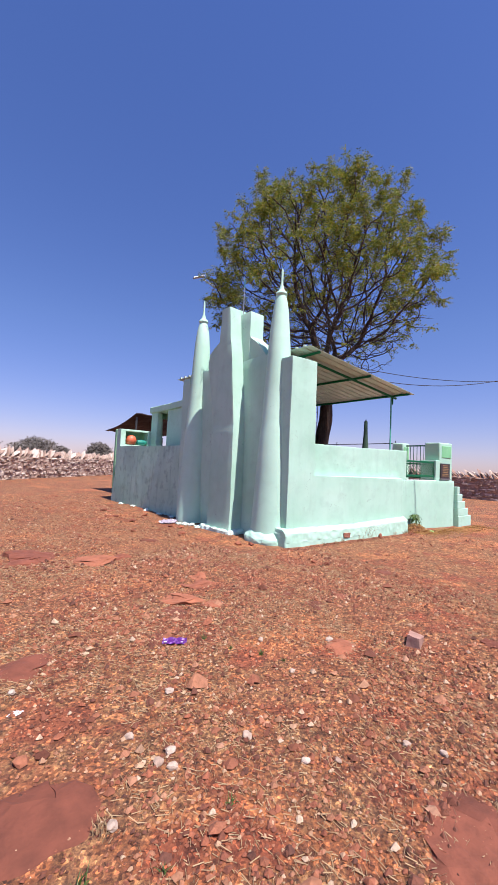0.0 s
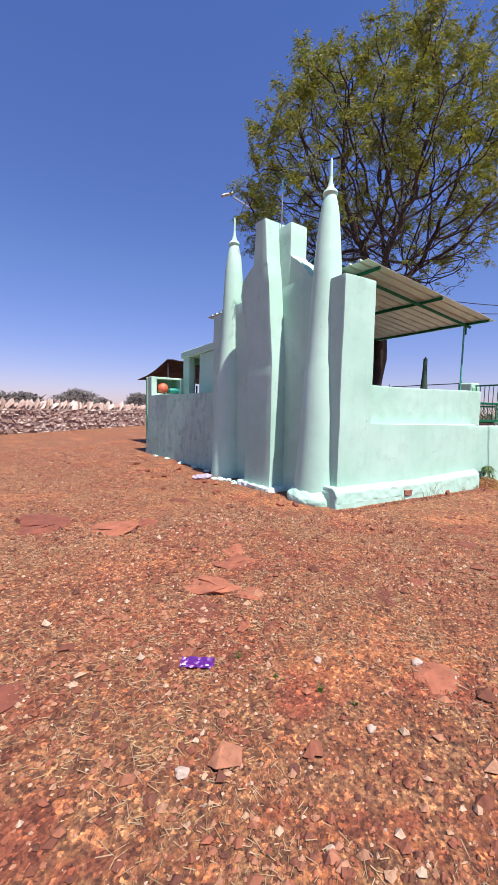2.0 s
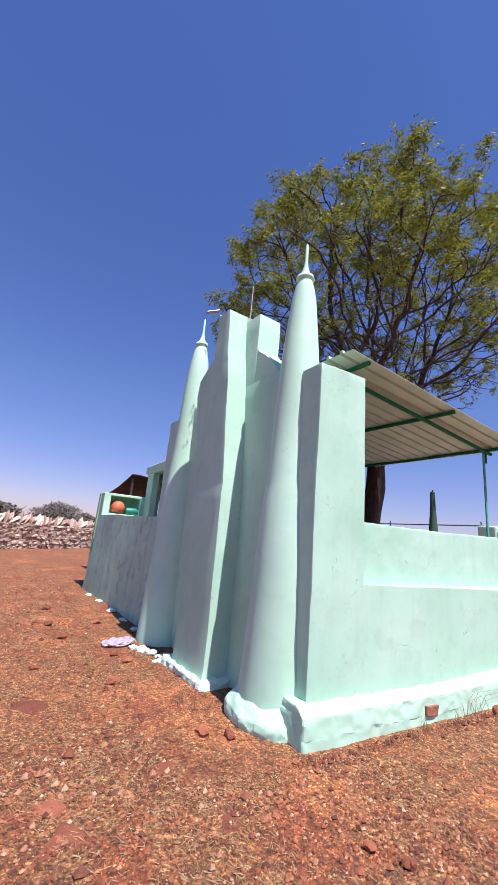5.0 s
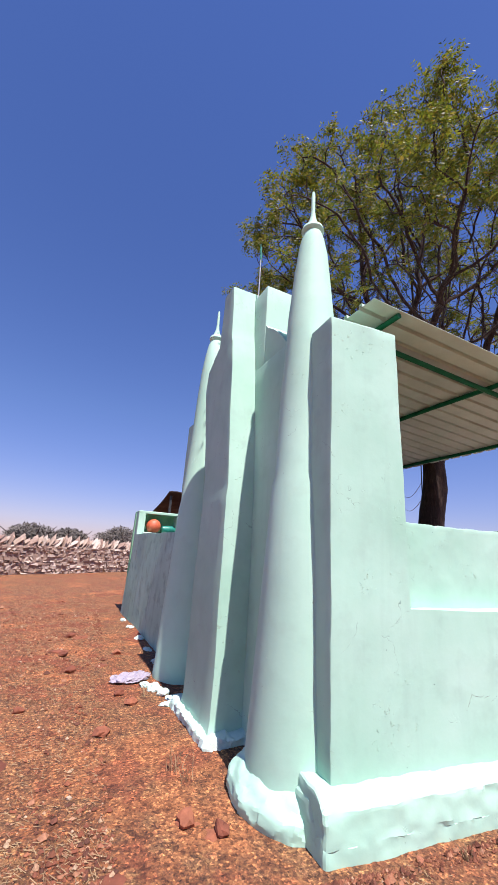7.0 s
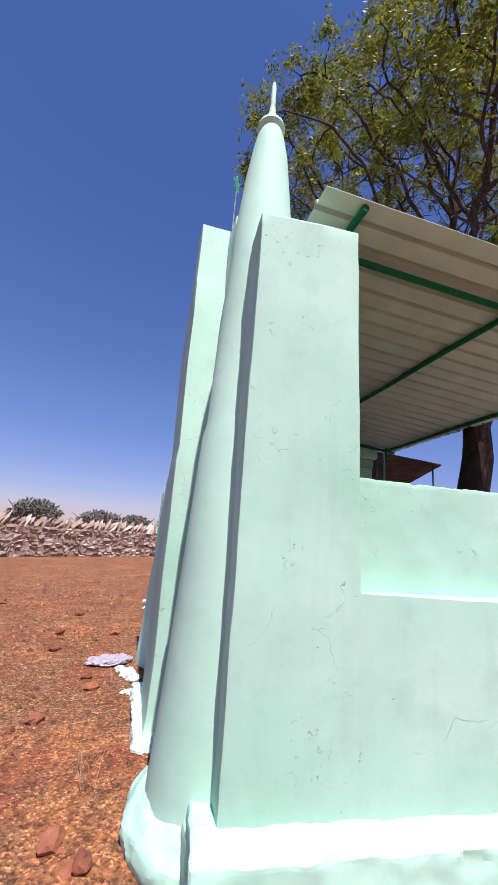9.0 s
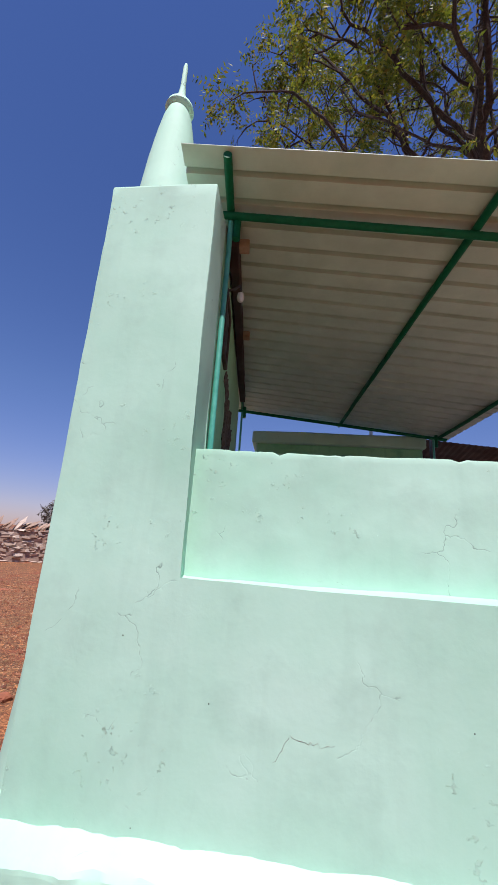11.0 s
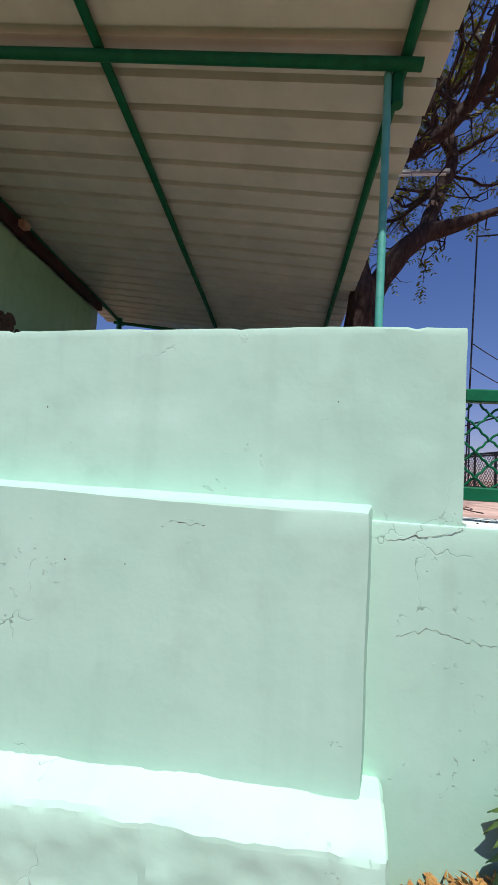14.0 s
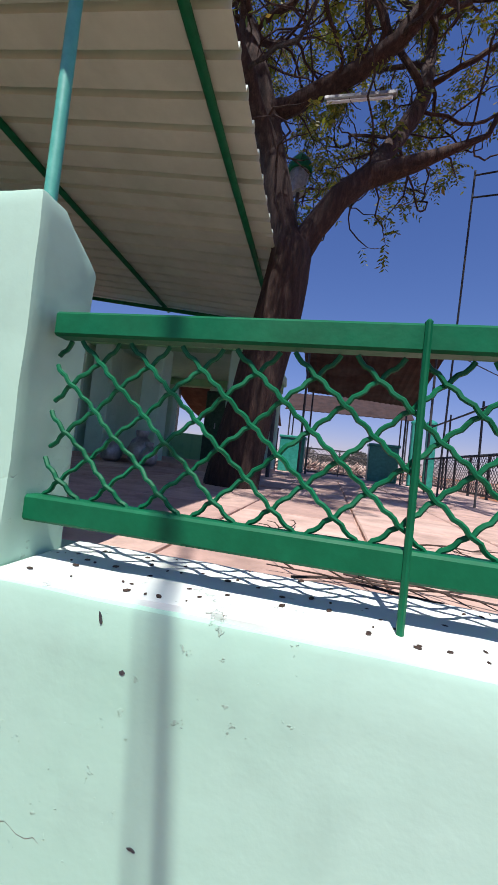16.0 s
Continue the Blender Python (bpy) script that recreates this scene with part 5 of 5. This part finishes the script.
for x, y in ((11.62, 14.3), (11.95, 14.2)):
    p = thing("gate_post", "tall green painted post", "post", pose(x, y, 1.19), "gate posts")
    part("shaft", box(-0.1, 0.1, -0.1, 0.1, 0, 1.5, 0.02), TEAL, p)
    part("cap", lathe([(0.13, 1.5), (0.12, 1.55), (0.05, 1.6), (0.01, 1.62)], 16), TEAL, p)


def mesh_fence(a, b, z, h, label):
    a, b = Vector(a), Vector(b)
    n = (b - a).length
    t = thing("fence", label, "fence", pose(a.x, a.y, z, 0, 0, math.degrees(math.atan2((b - a).y, (b - a).x))), "platform fences")
    for zz in (0.06, h):
        part("rail", box(0, n, -0.015, 0.015, zz - 0.02, zz + 0.02), IRON, t)
    for k in range(int(n / 0.9) + 1):
        part("post", box(k * 0.9, k * 0.9 + 0.035, -0.02, 0.02, 0, h + 0.02), IRON, t)
    w = bmesh.new()
    for way in (1, -1):
        x = -h
        while x < n:
            x0, x1 = x, x + h
            z0, z1 = (0.06, h) if way > 0 else (h, 0.06)
            if x0 < 0:
                z0 += (z1 - z0) * (0 - x0) / (x1 - x0)
                x0 = 0
            if x1 > n:
                z1 = z0 + (z1 - z0) * (n - x0) / (x1 - x0)
                x1 = n
            tube([(x0, 0, z0), (x1, 0, z1)], 0.005, 4, w, closed=False)
            x += 0.11
    tagged(part("lattice", w, IRON, t), kind="stuff")
    return t


mesh_fence((12.3, 7.1), (12.3, 15.2), 1.19, 0.76, "dark green metal lattice fence along the platform edge")
mesh_fence((9.0, 15.25), (10.6, 15.25), 1.19, 0.70, "dark green metal lattice fence between pedestals")
mesh_fence((8.4, 19.6), (13.0, 19.6), 1.15, 0.70, "dark green metal lattice fence at the far yard edge")

guard = thing("pipe_rail", "thin dark pipe guard rail on the platform", "railing", pose(11.3, 6.72, 1.19, 0, 0, 90))
for zz in (0.58, 1.12):
    part("rail", tube([(0, 0, zz), (4.9, 0, zz)], 0.013, 8), IRON, guard)
for k in range(5):
    part("post", tube([(0.05 + 1.2 * k, 0, 0), (0.05 + 1.2 * k, 0, 1.2)], 0.013, 8), IRON, guard)

# ---- entrance with pillars, gate and steps ----
ent = thing("gate_pillar", "white-green plastered gate pillar with a dark plaque", "pillar", pose(0, 0, 0), "gate pillars")
part("body", uneven(box(10.68, 11.36, 5.02, 5.45, 1.2, 2.27, 0.045, 3), 0.25, 0.012), MINT, ent)
part("shoulder", uneven(box(10.50, 10.70, 5.02, 5.45, 1.2, 1.78, 0.02, 2), 0.25, 0.01), MINT, ent)
part("inset_panel", box(10.78, 11.26, 5.005, 5.03, 1.86, 2.18, 0.006), GREEN_WALL, ent, "recessed green panel")
pil = thing("gate_pillar", "short white-green plastered gate pillar", "pillar", pose(0, 0, 0), "gate pillars")
part("body", uneven(box(11.05, 11.42, 6.35, 6.72, 1.15, 2.3, 0.05, 3), 0.25, 0.012), MINT, pil)
part("inset_panel", box(11.1, 11.37, 6.335, 6.36, 1.8, 2.18, 0.006), GREEN_WALL, pil, "recessed green panel")
plq = thing("plaque", "dark stone plaque with rows of gold lettering", "plaque", pose(10.95, 5.018, 1.5))
part("slab", box(-0.24, 0.24, -0.022, 0.01, -0.21, 0.2, 0.005), PLAQUE, plq)
part("ledge", box(-0.26, 0.26, -0.035, 0.01, -0.235, -0.205, 0.005), STEEL, plq)
rl = random.Random(4)
for k in range(7):
    w = rl.uniform(0.13, 0.2)
    part("text_line", box(-w, w, -0.0255, -0.02, 0.135 - k * 0.046, 0.153 - k * 0.046), GOLD, plq)
gate = thing("gate", "dark green barred metal gate, closed", "gate", pose(11.25, 5.45, 1.2, 0, 0, 90))
for zz in (0.08, 0.48, 1.02):
    part("rail", box(0, 0.9, -0.015, 0.015, zz - 0.018, zz + 0.018), GREEN_PAINT, gate)
for k in range(9):
    part("bar", tube([(0.02 + k * 0.1075, 0, 0.06), (0.02 + k * 0.1075, 0, 1.04)], 0.009, 8), GREEN_PAINT, gate)
steps = thing("steps", "white-green plastered steps down to the earth", "steps", pose(0, 0, 0))
for k in range(5):
    part("step", uneven(box(11.43, 11.56 + 0.15 * k, 4.9 - 0.01 * k, 6.6, -0.1 if k == 4 else 0.88 - 0.2 * k, 1.08 - 0.2 * k, 0.012), 0.4, 0.008), MINT, steps)
flag = thing("furled_flag", "faded green flag cloth furled round a pole", "flag", pose(11.15, 7.8, 1.19))
part("pole", tube([(0, 0, 0), (0, 0, 1.93)], 0.02, 3), IRON, flag)
part("cloth", lathe([(0.05, 0.35), (0.12, 0.5), (0.105, 0.8), (0.10, 1.0), (0.075, 1.3), (0.06, 1.6), (0.055, 1.85), (0.045, 1.88)], 14), CLOTH, flag, "dusty wrapped green cloth", smooth=True)

# ---- poles, lamps and cables ----
def hang(name, a, b, sag, r, label):
    a, b = Vector(a), Vector(b)
    pts = [tuple(a.lerp(b, k / 24) - Vector((0, 0, sag * 4 * (k / 24) * (1 - k / 24)))) for k in range(25)]
    ob = part(name, tube(pts, r, 6), CABLE, smooth=True)
    return tagged(ob, label, "cable", "overhead cables")


upole = thing("utility_pole", "leaning thin grey steel pole with a stay cable, in the earth", "pole", pose(10.23, 2.9, 0))
part("shaft", tube([(0.03, 0, -0.3), (-0.675, 0, 6.55)], [0.016, 0.012], 10), STEEL, upole, smooth=True)
part("cap", lathe([(0.018, 6.53), (0.021, 6.56), (0.016, 6.59), (0.003, 6.6)], 10, m=pose(-0.675, 0, 0)), STEEL, upole)
part("stay", tube([(-0.22, 0, -0.2), (-0.44, 0, 3.2), (-0.665, 0, 6.5)], 0.007, 6), CABLE, upole, "thin black stay cable")
lpole = thing("thin_pole", "thin dark steel pole standing on the platform", "pole", pose(11.2, 10.1, 1.19))
part("shaft", tube([(-0.06, 0, 0), (0.05, 0, 4.6)], 0.014, 8), IRON, lpole)
hang("overhead_cable", (11.25, 10.1, 5.72), (21.0, 5.2, 5.9), 0.55, 0.013, "black overhead cable sagging to the pole line")
hang("overhead_cable", (11.23, 10.1, 5.4), (21.0, 4.6, 6.6), 1.0, 0.013, "black overhead cable sagging to the pole line")
hang("overhead_cable", (11.2, 10.1, 3.6), (17.0, 17.0, 4.6), 0.2, 0.008, "thin black cable across the yard")
hang("overhead_cable", (11.2, 10.1, 3.2), (17.0, 17.0, 4.0), 0.2, 0.008, "thin black cable across the yard")
lamp = thing("street_lamp", "flat white street lamp head on a long arm", "street lamp", pose(7.9, 10.75, 1.19))
part("pole", tube([(0, 0, 2.2), (0, 0, 5.9)], 0.035, 10), STEEL, lamp)
part("arm", tube([(0, 0, 5.85), (-0.6, 0.1, 6.1), (-1.45, 0.3, 6.45)], 0.022, 8), STEEL, lamp)
part("head", box(-0.2, 0.2, -0.06, 0.06, -0.018, 0.02, 0.012, 2, m=pose(-1.6, 0.34, 6.50, 0, 22, 167)), STEEL, lamp)
tl = thing("tube_light", "white tube light batten tied to a branch", "lamp", pose(9.62, 7.60, 4.58, 0, 6, -6))
part("batten", box(-0.30, 0.30, -0.022, 0.022, -0.016, 0.024, 0.008), STEEL, tl)
part("tube", tube([(-0.27, 0, -0.028), (0.27, 0, -0.028)], 0.013, 10), WHITE, tl)
lan = thing("domed_lantern", "green domed lantern on a tall post", "lantern", pose(8.80, 10.05, 1.19))
part("post", tube([(0, 0, 0), (0, 0, 4.35)], 0.03, 10), IRON, lan)
part("glass", lathe([(0.09, 4.33), (0.13, 4.5), (0.15, 4.65)], 16), STEEL, lan)
part("dome", lathe([(0.19, 4.64), (0.185, 4.72), (0.14, 4.83), (0.07, 4.9), (0.015, 4.97)], 20), GREEN_PAINT, lan, smooth=True)



# ---- dry twigs fallen on the platform edge ----
def fallen_twig(x, y, length, turn, seed):
    rnd = random.Random(seed)
    t = thing("fallen_twig", "thin dry brown twig fallen on the platform", "twig", pose(x, y, 1.215, 0, 0, turn), "fallen twigs")
    pts = [(length * k / 6, rnd.uniform(-0.02, 0.02), 0.004 + rnd.uniform(0, 0.008)) for k in range(7)]
    part("stem", tube(pts, [0.004 - 0.0004 * k for k in range(7)], 5), WOOD, t)
    for k in (2, 3, 5):
        a = rnd.choice((-1, 1)) * rnd.uniform(0.4, 0.9)
        p, n = Vector(pts[k]), rnd.uniform(0.08, 0.16)
        part("side_twig", tube([p, p + Vector((n * 0.5 * math.cos(a), n * 0.5 * math.sin(a), 0.006)), p + Vector((n * math.cos(a * 1.2), n * math.sin(a * 1.2), 0.0))], [0.0026, 0.002, 0.001], 5), WOOD, t)


for k, (x, y, length, turn) in enumerate(((9.62, 5.36, 0.45, 12), (9.75, 5.46, 0.5, -14), (9.95, 5.33, 0.4, 170), (10.1, 5.5, 0.5, 30), (10.25, 5.38, 0.4, -25), (9.5, 5.75, 0.4, 80), (10.0, 6.0, 0.5, 15), (10.5, 5.7, 0.5, 140))):
    fallen_twig(x, y, length, turn, 200 + k)

# ---- cracks, chips and flaked patches in the plaster ----
def crack(wall, name, ends, y, seed, r=0.0009):
    rnd = random.Random(seed)
    pts = []
    for (x0, z0), (x1, z1) in zip(ends, ends[1:]):
        n = max(2, int(math.hypot(x1 - x0, z1 - z0) / 0.012))
        pts += [(x0 + (x1 - x0) * k / n + rnd.gauss(0, 0.003), y, z0 + (z1 - z0) * k / n + rnd.gauss(0, 0.004)) for k in range(n)]
    part(name, tube(pts, [r * rnd.uniform(0.3, 1.3) for _ in pts], 5), MASONRY, wall, "hairline crack in the plaster")


def chip_mark(wall, x, y, z, w, h, turn, seed, mat, name):
    rnd = random.Random(seed)
    b = bmesh.new()
    n = 9
    rim = [(w * math.cos(2 * math.pi * k / n) * rnd.uniform(0.45, 1.1), h * math.sin(2 * math.pi * k / n) * rnd.uniform(0.4, 1.15)) for k in range(n)]
    lo, hi = [b.verts.new((p, 0.006, q)) for p, q in rim], [b.verts.new((p * 0.86, -0.0022, q * 0.86)) for p, q in rim]
    b.faces.new(hi)
    b.faces.new(lo)
    for k in range(n):
        j = (k + 1) % n
        b.faces.new((lo[k], lo[j], hi[j], hi[k]))
    ob = part(name, b, mat, wall)
    ob.matrix_local = pose(x, y, z, 0, turn, 0)


base_wall = bpy.data.objects["wall_south_base"]
crack(base_wall, "crack", [(8.85, 1.165), (8.954, 1.184), (9.04, 1.195), (9.12, 1.228)], 4.9995, 1, 0.0009)
crack(base_wall, "crack", [(8.894, 0.842), (9.0, 0.880), (9.09, 0.862), (9.2, 0.845), (9.33, 0.83), (9.46, 0.81)], 4.9995, 2, 0.0006)
crack(base_wall, "crack", [(9.39, 1.10), (9.36, 0.99), (9.37, 0.86), (9.33, 0.76)], 5.0, 3, 0.0012)
for k, (x, z, w, h, turn) in enumerate(((9.603, 0.74, 0.019, 0.004, -4), (9.507, 0.546, 0.009, 0.012, 20), (9.295, 0.464, 0.009, 0.007, 30), (9.47, 0.647, 0.014, 0.005, -35), (9.449, 0.875, 0.012, 0.004, -15), (9.352, 1.205, 0.005, 0.016, 15), (9.40, 1.13, 0.008, 0.006, 0))):
    chip_mark(base_wall, x, 4.999, z, w * 0.8, h * 0.8, -turn, 20 + k, IRON, "chip")
low_wall = bpy.data.objects["wall_south_lower"]
crack(low_wall, "crack", [(6.27, 0.63), (6.33, 0.72), (6.40, 0.70), (6.52, 0.70)], 4.894, 5, 0.001)
crack(low_wall, "crack", [(8.10, 1.195), (8.16, 1.18), (8.24, 1.19)], 4.8945, 6, 0.0014)


# ---- seeds and crumbs on the kerb ----
crumbs = bmesh.new()
rc = random.Random(21)
for k in range(90):
    x, y = rc.uniform(9.14, 10.4), rc.uniform(5.02, 5.25)
    r = rc.uniform(0.0018, 0.005)
    bmesh.ops.create_icosphere(crumbs, subdivisions=1, radius=r, matrix=pose(x, y, 1.2445, 0, 0, rc.uniform(0, 180)) @ Matrix.Diagonal((1.7, 1, 0.6, 1)))
tagged(part("crumbs", crumbs, WOOD), "dark dry seeds and crumbs on the kerb", "litter", kind="stuff")

# ---- paving stones of the platform ----
tile = box(-0.292, 0.292, -0.292, 0.292, -0.02, 0.018, 0.006)
tile_me = bpy.data.meshes.new("paving_stone")
tile.to_mesh(tile_me)
tile.free()
tile_me.materials.append(PAVING)
floor = bpy.data.objects["floor_platform"]
for j in range(11):
    for i in range(10):
        x, y = 5.95 + 0.6 * i, 5.56 + 0.6 * j
        if x < 11.3 and not (5.6 < x < 8.6 and y > 9.4) and math.hypot(x - 8.85, y - 7.8) > 0.40:
            ob = new("paving_stone", tile_me)
            ob.parent = floor
            ob.location = (x, y, 1.19 + random.uniform(0, 0.004))
            ob.rotation_euler = (0, 0, radians(random.choice((0, 90, 180))))
